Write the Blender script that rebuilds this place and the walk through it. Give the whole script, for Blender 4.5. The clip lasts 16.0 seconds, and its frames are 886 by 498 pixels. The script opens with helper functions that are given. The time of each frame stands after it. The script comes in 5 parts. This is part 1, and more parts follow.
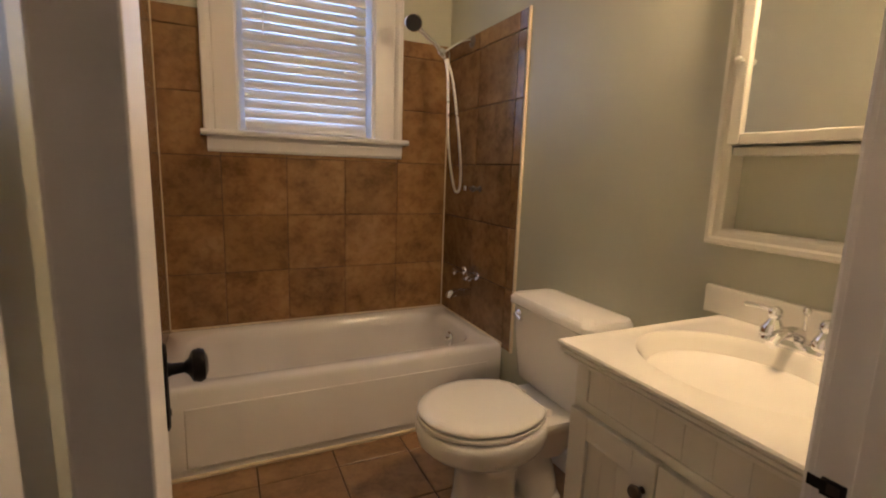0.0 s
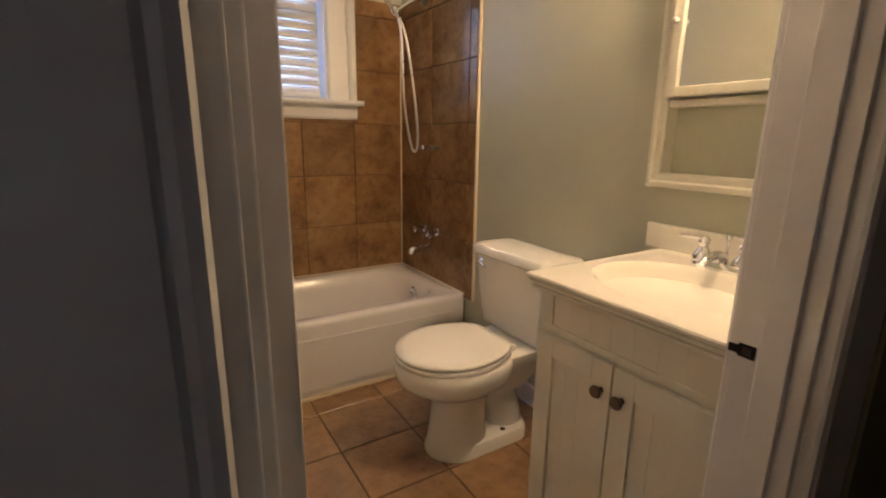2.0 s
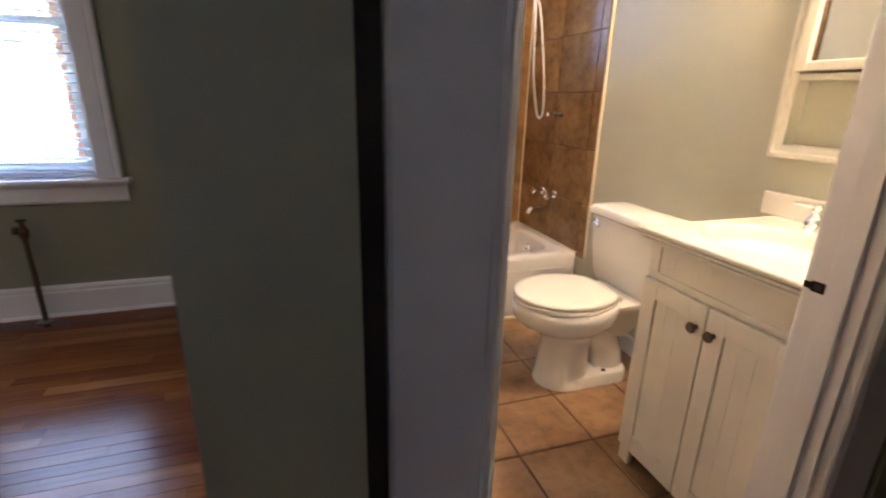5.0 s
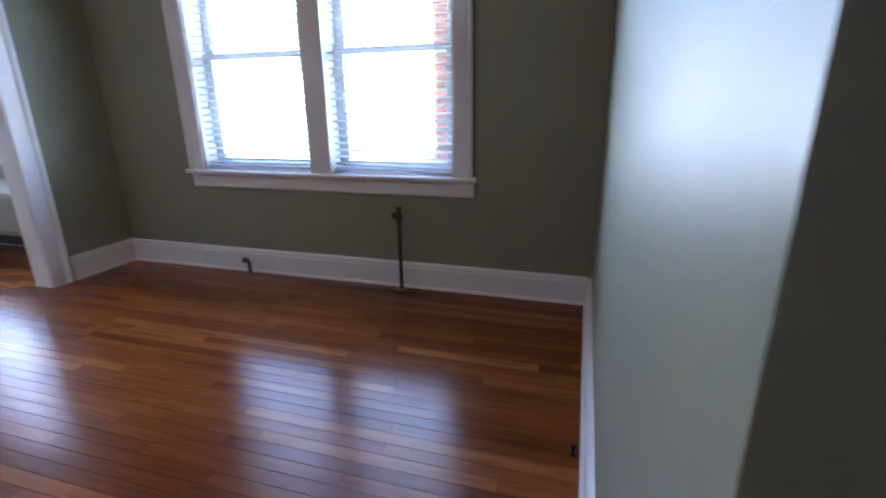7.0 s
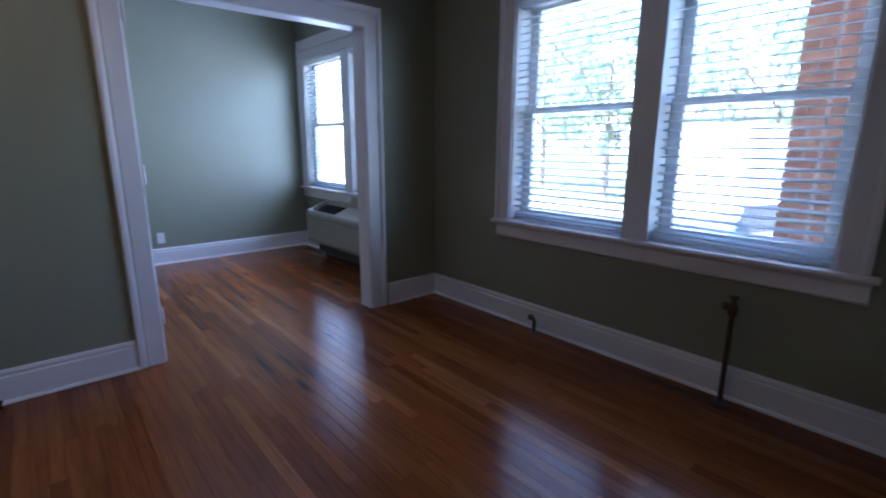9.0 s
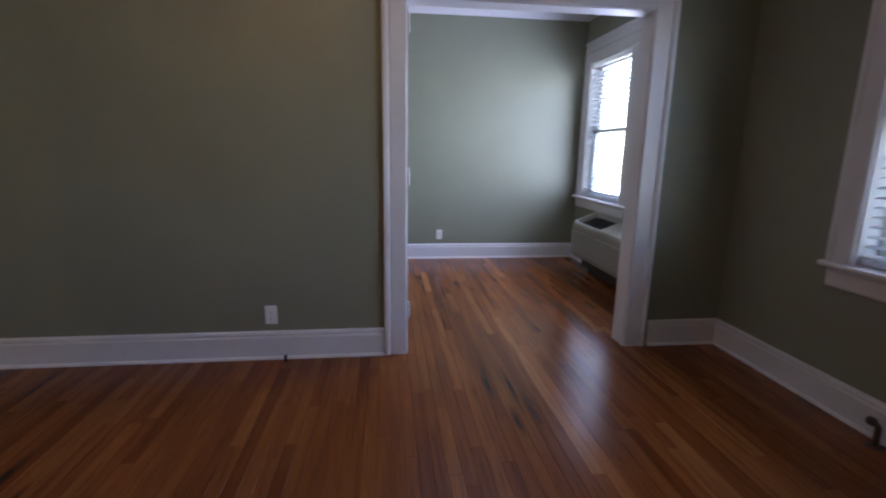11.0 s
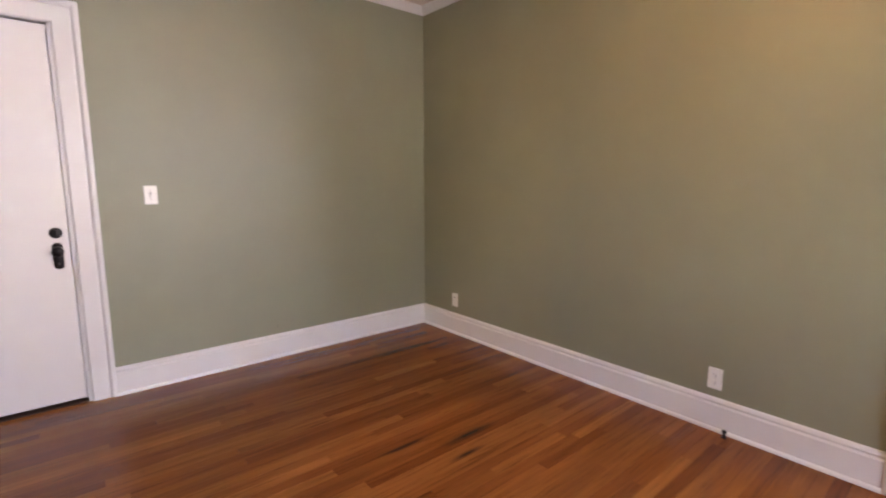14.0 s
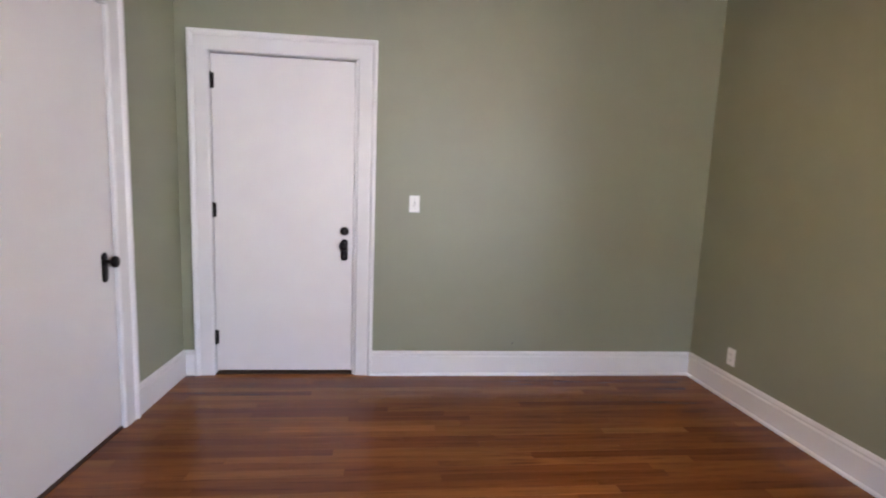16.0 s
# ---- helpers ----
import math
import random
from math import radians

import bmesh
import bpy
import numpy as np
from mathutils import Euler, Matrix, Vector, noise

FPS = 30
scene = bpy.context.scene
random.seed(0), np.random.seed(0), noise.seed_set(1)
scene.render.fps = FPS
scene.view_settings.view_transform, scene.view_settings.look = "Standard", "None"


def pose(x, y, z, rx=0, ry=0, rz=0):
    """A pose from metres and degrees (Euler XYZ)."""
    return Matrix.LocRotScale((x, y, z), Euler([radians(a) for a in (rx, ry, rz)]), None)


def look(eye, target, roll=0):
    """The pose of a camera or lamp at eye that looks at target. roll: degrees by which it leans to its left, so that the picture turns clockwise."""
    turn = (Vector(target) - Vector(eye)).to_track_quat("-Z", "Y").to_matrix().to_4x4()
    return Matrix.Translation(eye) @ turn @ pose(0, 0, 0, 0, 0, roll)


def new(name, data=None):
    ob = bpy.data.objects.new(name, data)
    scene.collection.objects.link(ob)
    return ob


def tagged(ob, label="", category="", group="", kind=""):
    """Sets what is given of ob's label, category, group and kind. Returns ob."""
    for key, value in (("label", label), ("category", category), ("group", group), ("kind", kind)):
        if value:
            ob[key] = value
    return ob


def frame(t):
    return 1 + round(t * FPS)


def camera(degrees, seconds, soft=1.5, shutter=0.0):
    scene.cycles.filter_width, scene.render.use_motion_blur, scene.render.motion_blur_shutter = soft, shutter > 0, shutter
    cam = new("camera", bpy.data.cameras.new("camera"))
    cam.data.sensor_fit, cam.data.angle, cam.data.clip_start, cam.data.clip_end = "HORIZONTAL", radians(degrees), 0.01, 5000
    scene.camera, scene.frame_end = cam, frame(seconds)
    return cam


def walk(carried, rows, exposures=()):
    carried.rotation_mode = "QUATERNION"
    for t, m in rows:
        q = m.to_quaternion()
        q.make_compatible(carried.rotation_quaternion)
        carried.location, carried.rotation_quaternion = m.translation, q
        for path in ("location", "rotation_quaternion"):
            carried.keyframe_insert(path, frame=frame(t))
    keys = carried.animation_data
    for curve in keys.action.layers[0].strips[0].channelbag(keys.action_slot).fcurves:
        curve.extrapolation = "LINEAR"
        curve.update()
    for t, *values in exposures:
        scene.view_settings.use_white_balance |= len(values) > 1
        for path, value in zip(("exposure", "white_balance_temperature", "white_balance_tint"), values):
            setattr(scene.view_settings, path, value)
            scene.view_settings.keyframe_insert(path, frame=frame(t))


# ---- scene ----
cam = camera(86.8, 16.0, soft=2.0, shutter=0.4)
PATH = [
    (0, (3.954, 2.832, 1.197), (4.789, 4.611, 0.871), 1.9),
    (0.5, (3.914, 2.818, 1.191), (4.828, 4.56, 0.831), 1.4),
    (1, (3.893, 2.801, 1.179), (4.843, 4.519, 0.795), 1.3),
    (1.5, (3.865, 2.783, 1.174), (4.848, 4.473, 0.752), 1.0),
    (2, (3.834, 2.766, 1.165), (4.86, 4.419, 0.703), 0.8),
    (2.5, (3.811, 2.746, 1.16), (4.875, 4.361, 0.651), 0.0),
    (3, (3.792, 2.724, 1.15), (4.876, 4.311, 0.597), 0.0),
    (5.5, (3.564, 2.511, 1.214), (3.943, 4.368, 0.574), 1.6),
    (6, (3.494, 2.517, 1.298), (3.615, 4.39, 0.608), 1.6),
    (6.5, (3.464, 2.5, 1.27), (3.269, 4.379, 0.614), 0.9),
    (7, (3.452, 2.649, 1.175), (2.902, 4.479, 0.585), -0.7),
    (7.5, (3.327, 2.702, 1.169), (2.539, 4.463, 0.643), -0.2),
    (8, (3.207, 2.719, 1.194), (2.199, 4.381, 0.721), 0.6),
    (8.5, (3.126, 2.795, 1.269), (1.871, 4.281, 0.803), -0.0),
    (9, (3.056, 2.856, 1.274), (1.584, 4.139, 0.84), 0.2),
    (11.5, (2.724, 3.233, 1.252), (0.767, 3.149, 0.845), 0.3),
    (12, (2.688, 3.263, 1.245), (0.777, 2.82, 0.856), -0.5),
    (12.5, (2.777, 3.36, 1.298), (0.999, 2.521, 0.931), -0.8),
    (13, (2.703, 3.361, 1.279), (1.086, 2.231, 0.949), 0.0),
    (13.5, (2.662, 3.35, 1.3), (1.217, 2.003, 0.989), 0.3),
    (14, (2.602, 3.38, 1.304), (1.333, 1.861, 1.016), -0.0),
    (14.5, (2.501, 3.339, 1.295), (1.455, 1.656, 1.024), 0.1),
    (15, (2.411, 3.319, 1.272), (1.642, 1.488, 1.035), 0.0),
    (15.5, (2.258, 3.285, 1.281), (1.821, 1.347, 1.054), 1.2),
    (16, (2.245, 3.233, 1.314), (2.043, 1.259, 1.068), 2.2),
]
EXPOSURES = [
    (0.0, 3.72, 6500, 12), (1.5, 3.9, 6450, 11), (3.0, 4.42, 6300, 12), (5.5, 5.2, 5600, 13), (6.5, 5.3, 5200, 16), (7.0, 5.1, 5350, 14), (8.0, 4.68, 5200, 12), (9.0, 3.75, 4900, 14),
    (11.5, 4.0, 6350, 20), (12.5, 4.57, 7300, 23), (14.0, 5.6, 7900, 22), (16.0, 5.52, 7000, 15),
]
walk(cam, [(t, look(eye, target, roll)) for t, eye, target, roll in PATH], EXPOSURES)

# ---- light ----
world = bpy.data.worlds.new("sky")
scene.world = world
world.use_nodes = True
wt = world.node_tree
sky = wt.nodes.new("ShaderNodeTexSky")
sky.sky_type, sky.sun_disc = "NISHITA", False
sky.sun_elevation, sky.sun_rotation = radians(50), radians(200)
wt.links.new(sky.outputs[0], wt.nodes["Background"].inputs[0])
wt.nodes["Background"].inputs[1].default_value = 0.15

sun = new("sun", bpy.data.lights.new("sun", "SUN"))
sun.data.energy, sun.data.angle, sun.data.color = 5.0, radians(0.5), (1.0, 0.95, 0.88)
sun.matrix_world = look((0, -10, 12), (4, 0, 0))


def area_lamp(name, at, to, w, h, watts, colour, spread=180):
    lamp = new(name, bpy.data.lights.new(name, "AREA"))
    lamp.data.shape, lamp.data.size, lamp.data.size_y = "RECTANGLE", w, h
    lamp.data.energy, lamp.data.color, lamp.data.spread = watts, colour, radians(spread)
    lamp.matrix_world = look(at, to)
    return lamp


WINDOW_W, FAR_W, BATH_W = 0.52, 2.1, 0.15


# ---- materials ----
def nodes_of(name, rough=0.5, metal=0.0, colour=(0.5, 0.5, 0.5)):
    m = bpy.data.materials.new(name)
    m.use_nodes = True
    n = m.node_tree.nodes
    b = n["Principled BSDF"]
    b.inputs["Base Color"].default_value = (*colour, 1)
    b.inputs["Roughness"].default_value = rough
    b.inputs["Metallic"].default_value = metal
    return m, n, m.node_tree.links, b


def noise_tex(n, l, scale, detail=4.0, stretch=(1, 1, 1), coords="Object", rough=0.55, shift=None):
    co = n.new("ShaderNodeTexCoord")
    mp = n.new("ShaderNodeMapping")
    mp.inputs["Scale"].default_value = stretch
    l.new(co.outputs[coords], mp.inputs["Vector"])
    if shift is not None:
        l.new(shift, mp.inputs["Location"])
    t = n.new("ShaderNodeTexNoise")
    t.inputs["Scale"].default_value, t.inputs["Detail"].default_value = scale, detail
    t.inputs["Roughness"].default_value = rough
    l.new(mp.outputs[0], t.inputs["Vector"])
    return t


def ramp(n, l, src, stops):
    r = n.new("ShaderNodeValToRGB")
    e = r.color_ramp.elements
    while len(e) < len(stops):
        e.new(0.5)
    for k, (p, c) in zip(e, stops):
        k.position, k.color = p, (*c, 1)
    l.new(src, r.inputs[0])
    return r


def bump(n, l, src, b, strength, dist):
    u = n.new("ShaderNodeBump")
    u.inputs["Strength"].default_value, u.inputs["Distance"].default_value = strength, dist
    l.new(src, u.inputs["Height"])
    l.new(u.outputs[0], b.inputs["Normal"])
    return u


def scaled(colour, k):
    return tuple(min(1.0, c * k) for c in colour)


def painted(name, colour, rough=0.5, vary=0.06, grain=260.0, bumps=0.12, coords="Object", rvary=0.08):
    m, n, l, b = nodes_of(name, rough)
    big = noise_tex(n, l, 1.7, 5, coords=coords)
    r = ramp(n, l, big.outputs[0], [(0.3, scaled(colour, 1 - vary)), (0.7, scaled(colour, 1 + vary))])
    l.new(r.outputs[0], b.inputs["Base Color"])
    fine = noise_tex(n, l, grain, 3, coords=coords)
    bump(n, l, fine.outputs[0], b, bumps, 0.002)
    rr = noise_tex(n, l, 9.0, 4, coords=coords)
    mr = n.new("ShaderNodeMapRange")
    mr.inputs["To Min"].default_value, mr.inputs["To Max"].default_value = max(0.02, rough - rvary), rough + rvary
    l.new(rr.outputs[0], mr.inputs[0])
    l.new(mr.outputs[0], b.inputs["Roughness"])
    return m


STAINS = [(1.03, 1.72, 0.25, 0.035), (1.165, 1.845, 0.13, 0.022), (1.38, 1.60, 0.24, 0.022), (0.71, 3.91, 0.18, 0.032), (0.82, 3.81, 0.17, 0.028), (0.45, 3.74, 0.22, 0.032), (0.50, 3.86, 0.30, 0.02), (2.2, 5.30, 0.5, 0.05)]


def wood_planks(name, island):
    m, n, l, b = nodes_of(name, 0.2)
    if island:
        rnd = n.new("ShaderNodeNewGeometry").outputs["Random Per Island"]
    else:
        rnd = n.new("ShaderNodeObjectInfo").outputs["Random"]
    mul = n.new("ShaderNodeVectorMath")
    mul.operation = "SCALE"
    mul.inputs[0].default_value = (37.0, 91.0, 13.0)
    l.new(rnd, mul.inputs["Scale"])
    grain = noise_tex(n, l, 2.2, 8, (1.3, 26.0, 26.0), shift=mul.outputs[0], rough=0.65)
    fig = noise_tex(n, l, 1.1, 3, (0.9, 7.0, 7.0), shift=mul.outputs[0])
    tone = ramp(n, l, rnd, [(0.0, (0.145, 0.043, 0.011)), (0.2, (0.185, 0.058, 0.015)), (0.5, (0.212, 0.070, 0.018)), (0.8, (0.240, 0.084, 0.022)), (0.95, (0.280, 0.106, 0.030)), (1.0, (0.33, 0.138, 0.042))])
    g = ramp(n, l, grain.outputs[0], [(0.30, (0.40, 0.35, 0.32)), (0.45, (0.88, 0.86, 0.84)), (0.7, (1.18, 1.16, 1.14))])
    mix = n.new("ShaderNodeMix")
    mix.data_type, mix.blend_type = "RGBA", "MULTIPLY"
    mix.inputs["Factor"].default_value = 0.85
    l.new(tone.outputs[0], mix.inputs["A"])
    l.new(g.outputs[0], mix.inputs["B"])
    stain = noise_tex(n, l, 0.9, 6, (0.8, 2.2, 1.0), shift=mul.outputs[0])
    sr = ramp(n, l, stain.outputs[0], [(0.22, (0.42, 0.38, 0.36)), (0.34, (1, 1, 1))])
    mix2 = n.new("ShaderNodeMix")
    mix2.data_type, mix2.blend_type = "RGBA", "MULTIPLY"
    mix2.inputs["Factor"].default_value = 0.8
    l.new(mix.outputs["Result"], mix2.inputs["A"])
    l.new(sr.outputs[0], mix2.inputs["B"])
    # old dark water marks at their places on the floor
    geo = n.new("ShaderNodeNewGeometry")
    total = None
    wob = n.new("ShaderNodeTexNoise")
    wob.inputs["Scale"].default_value, wob.inputs["Detail"].default_value = 14.0, 6.0
    stretch = n.new("ShaderNodeVectorMath")
    stretch.operation = "MULTIPLY"
    stretch.inputs[1].default_value = (0.25, 1.6, 1.0)
    l.new(geo.outputs["Position"], stretch.inputs[0])
    l.new(stretch.outputs[0], wob.inputs["Vector"])
    for cx, cy, rx, ry in STAINS:
        sub = n.new("ShaderNodeVectorMath")
        sub.operation = "SUBTRACT"
        sub.inputs[1].default_value = (cx, cy, 0)
        l.new(geo.outputs["Position"], sub.inputs[0])
        sc = n.new("ShaderNodeVectorMath")
        sc.operation = "MULTIPLY"
        sc.inputs[1].default_value = (1 / rx, 1 / ry, 0)
        l.new(sub.outputs[0], sc.inputs[0])
        ln = n.new("ShaderNodeVectorMath")
        ln.operation = "LENGTH"
        l.new(sc.outputs[0], ln.inputs[0])
        fall = n.new("ShaderNodeMapRange")
        fall.inputs["From Min"].default_value, fall.inputs["From Max"].default_value = 1.0, 0.2
        l.new(ln.outputs["Value"], fall.inputs[0])
        if total is None:
            total = fall.outputs[0]
        else:
            mxm = n.new("ShaderNodeMath")
            mxm.operation = "MAXIMUM"
            l.new(total, mxm.inputs[0])
            l.new(fall.outputs[0], mxm.inputs[1])
            total = mxm.outputs[0]
    gate = n.new("ShaderNodeMapRange")
    gate.inputs["From Min"].default_value, gate.inputs["From Max"].default_value = 0.36, 0.50
    l.new(wob.outputs[0], gate.inputs[0])
    amount = n.new("ShaderNodeMath")
    amount.operation = "MULTIPLY"
    l.new(total, amount.inputs[0])
    l.new(gate.outputs[0], amount.inputs[1])
    mix3 = n.new("ShaderNodeMix")
    mix3.data_type = "RGBA"
    mix3.inputs["B"].default_value = (0.042, 0.018, 0.010, 1)
    l.new(amount.outputs[0], mix3.inputs["Factor"])
    l.new(mix2.outputs["Result"], mix3.inputs["A"])
    # broad fading along the boards
    fade = n.new("ShaderNodeTexNoise")
    fade.inputs["Scale"].default_value, fade.inputs["Detail"].default_value = 2.4, 5.0
    l.new(stretch.outputs[0], fade.inputs["Vector"])
    fr = ramp(n, l, fade.outputs[0], [(0.32, (0.62, 0.58, 0.56)), (0.62, (1.08, 1.06, 1.05))])
    mix4 = n.new("ShaderNodeMix")
    mix4.data_type, mix4.blend_type = "RGBA", "MULTIPLY"
    mix4.inputs["Factor"].default_value = 0.8
    l.new(mix3.outputs["Result"], mix4.inputs["A"])
    l.new(fr.outputs[0], mix4.inputs["B"])
    l.new(mix4.outputs["Result"], b.inputs["Base Color"])
    mr = n.new("ShaderNodeMapRange")
    mr.inputs["To Min"].default_value, mr.inputs["To Max"].default_value = 0.13, 0.25
    l.new(fig.outputs[0], mr.inputs[0])
    l.new(mr.outputs[0], b.inputs["Roughness"])
    b.inputs["Coat Weight"].default_value, b.inputs["Coat Roughness"].default_value = 0.05, 0.16
    b.inputs["Specular IOR Level"].default_value = 0.24
    add = n.new("ShaderNodeMath")
    add.operation = "MULTIPLY_ADD"
    add.inputs[1].default_value = 2.5
    l.new(fig.outputs[0], add.inputs[0])
    l.new(grain.outputs[0], add.inputs[2])
    bump(n, l, add.outputs[0], b, 0.16, 0.004)
    return m


def stone_tiles(name, dark, mid, light, rough):
    m, n, l, b = nodes_of(name, rough)
    rnd = n.new("ShaderNodeObjectInfo").outputs["Random"]
    mul = n.new("ShaderNodeVectorMath")
    mul.operation = "SCALE"
    mul.inputs[0].default_value = (17.0, 41.0, 23.0)
    l.new(rnd, mul.inputs["Scale"])
    a = noise_tex(n, l, 5.5, 9, shift=mul.outputs[0], rough=0.68)
    r = ramp(n, l, a.outputs[0], [(0.30, dark), (0.48, mid), (0.68, light)])
    v = noise_tex(n, l, 26, 5, shift=mul.outputs[0])
    vr = ramp(n, l, v.outputs[0], [(0.33, (0.72, 0.70, 0.68)), (0.52, (1, 1, 1))])
    mix = n.new("ShaderNodeMix")
    mix.data_type, mix.blend_type = "RGBA", "MULTIPLY"
    mix.inputs["Factor"].default_value = 0.7
    l.new(r.outputs[0], mix.inputs["A"])
    l.new(vr.outputs[0], mix.inputs["B"])
    hue = n.new("ShaderNodeHueSaturation")
    mr = n.new("ShaderNodeMapRange")
    mr.inputs["To Min"].default_value, mr.inputs["To Max"].default_value = 0.86, 1.12
    l.new(rnd, mr.inputs[0])
    l.new(mr.outputs[0], hue.inputs["Value"])
    l.new(mix.outputs["Result"], hue.inputs["Color"])
    l.new(hue.outputs[0], b.inputs["Base Color"])
    bump(n, l, a.outputs[0], b, 0.15, 0.003)
    return m


def metal(name, colour, rough):
    m, n, l, b = nodes_of(name, rough, 1.0, colour)
    t = noise_tex(n, l, 30, 4)
    mr = n.new("ShaderNodeMapRange")
    mr.inputs["To Min"].default_value, mr.inputs["To Max"].default_value = rough * 0.7, rough * 1.5
    l.new(t.outputs[0], mr.inputs[0])
    l.new(mr.outputs[0], b.inputs["Roughness"])
    return m


SAGE = painted("sage_wall_paint", (0.238, 0.245, 0.170), 0.46, 0.04, 320, 0.08, rvary=0.02)
SAGE.node_tree.nodes["Principled BSDF"].inputs["Specular IOR Level"].default_value = 0.55
BATH_SAGE = painted("pale_sage_bathroom_paint", (0.48, 0.485, 0.385), 0.34, 0.03, 320, 0.08, rvary=0.015)
# near-black colour for the unseen hall walls, cuts light bounced onto the doorway
HALL_BOUNCE_CUT = painted("bounce_cutting_hall_dark", (0.07, 0.065, 0.06), 0.6, 0.06, 200, 0.1)
WHITE = painted("white_gloss_trim_paint", (0.69, 0.68, 0.68), 0.33, 0.05, 60, 0.10)
DOOR_WHITE = painted("white_door_paint", (0.72, 0.70, 0.70), 0.38, 0.03, 90, 0.08)
CEILING = painted("ceiling_paint", (0.70, 0.66, 0.61), 0.8, 0.04, 150, 0.2)
VANITY_WHITE = painted("cream_cabinet_paint", (0.70, 0.67, 0.58), 0.40, 0.04, 120, 0.06)
MARBLE = painted("cultured_marble_cream", (0.80, 0.77, 0.69), 0.14, 0.03, 20, 0.01)
PORCELAIN = painted("white_porcelain", (0.78, 0.76, 0.71), 0.08, 0.02, 20, 0.01)
TUB_WHITE = painted("enamel_tub_white", (0.74, 0.72, 0.71), 0.09, 0.03, 25, 0.02)
SEAT_WHITE = painted("seat_plastic_white", (0.80, 0.78, 0.73), 0.14, 0.02, 40, 0.01)
PLATE_WHITE = painted("switch_plate_white", (0.80, 0.79, 0.76), 0.35, 0.03, 100, 0.02)
SLAT_WHITE = painted("blind_slat_white", (0.76, 0.76, 0.77), 0.45, 0.03, 100, 0.03)
def translucent_slats(m, amount, colour=(0.78, 0.80, 0.86)):
    n, l = m.node_tree.nodes, m.node_tree.links
    tl, mx = n.new("ShaderNodeBsdfTranslucent"), n.new("ShaderNodeMixShader")
    tl.inputs["Color"].default_value = (*colour, 1)
    mx.inputs[0].default_value = amount
    l.new(n["Principled BSDF"].outputs[0], mx.inputs[1])
    l.new(tl.outputs[0], mx.inputs[2])
    l.new(mx.outputs[0], n["Material Output"].inputs[0])


translucent_slats(SLAT_WHITE, 0.5, (0.86, 0.88, 0.93))
SLAT_CREAM = painted("cream_bathroom_slats", (0.70, 0.68, 0.66), 0.4, 0.03, 100, 0.03)
translucent_slats(SLAT_CREAM, 0.05)
BEIGE = painted("air_conditioner_beige", (0.30, 0.295, 0.235), 0.5, 0.05, 200, 0.05)
DARK_GRILLE = painted("dark_grille", (0.045, 0.043, 0.04), 0.6, 0.1, 200, 0.05)
CAULK = painted("cream_caulk", (0.66, 0.56, 0.40), 0.6, 0.12, 90, 0.2)
GROUT = painted("brown_grout", (0.085, 0.052, 0.032), 0.85, 0.15, 220, 0.3)
# near-black fill that paints shade into gaps, holes and recesses
SHADE_FILL = painted("painted_shade_fill", (0.03, 0.022, 0.018), 0.8, 0.1, 80, 0.1)
SUBFLOOR = painted("dark_joint_wood", (0.05, 0.022, 0.010), 0.7, 0.15, 80, 0.1)
BLACK = metal("blackened_bronze", (0.022, 0.020, 0.020), 0.35)
BRONZE = metal("oil_rubbed_bronze", (0.16, 0.125, 0.095), 0.38)
CHROME = metal("chrome", (0.82, 0.82, 0.84), 0.06)
PIPE = metal("old_brown_pipe", (0.12, 0.085, 0.065), 0.42)
BLACK_PLASTIC = painted("black_plastic", (0.02, 0.02, 0.022), 0.3, 0.1, 90, 0.05)
HOSE = metal("grey_metal_hose", (0.62, 0.60, 0.58), 0.28)
FLOOR_TILE = stone_tiles("brown_floor_tile", (0.17, 0.095, 0.045), (0.30, 0.178, 0.092), (0.39, 0.245, 0.135), 0.28)
WALL_TILE = stone_tiles("brown_wall_tile", (0.135, 0.070, 0.029), (0.250, 0.140, 0.060), (0.325, 0.195, 0.090), 0.13)
PLANK = wood_planks("oak_floorboards", False)
PLANK_REST = wood_planks("oak_floorboards_rest", True)
MIRROR = metal("mirror_silver", (0.9, 0.9, 0.9), 0.02)
MIRROR.node_tree.nodes["Principled BSDF"].inputs["Roughness"].default_value = 0.01
BRICK = stone_tiles("red_brick", (0.28, 0.11, 0.08), (0.40, 0.18, 0.135), (0.48, 0.25, 0.19), 0.8)
MORTAR = painted("mortar", (0.42, 0.38, 0.33), 0.9, 0.1, 100, 0.3)
GRASS = painted("lawn", (0.15, 0.19, 0.10), 0.9, 0.3, 60, 0.5)
LEAF = painted("leaves", (0.12, 0.16, 0.10), 0.5, 0.3, 20, 0.2)
translucent_slats(LEAF, 0.3, (0.30, 0.36, 0.22))
BARK = painted("bark", (0.14, 0.10, 0.07), 0.9, 0.3, 40, 0.6)
SIDING = painted("pale_siding", (0.75, 0.74, 0.71), 0.7, 0.05, 30, 0.1)
ROOF = painted("grey_roof", (0.14, 0.13, 0.13), 0.9, 0.15, 60, 0.4)
CAR_PAINT = painted("pale_car_paint", (0.6, 0.62, 0.65), 0.2, 0.03, 20, 0.01)
PAVING = painted("pale_concrete", (0.42, 0.41, 0.39), 0.85, 0.12, 60, 0.3)


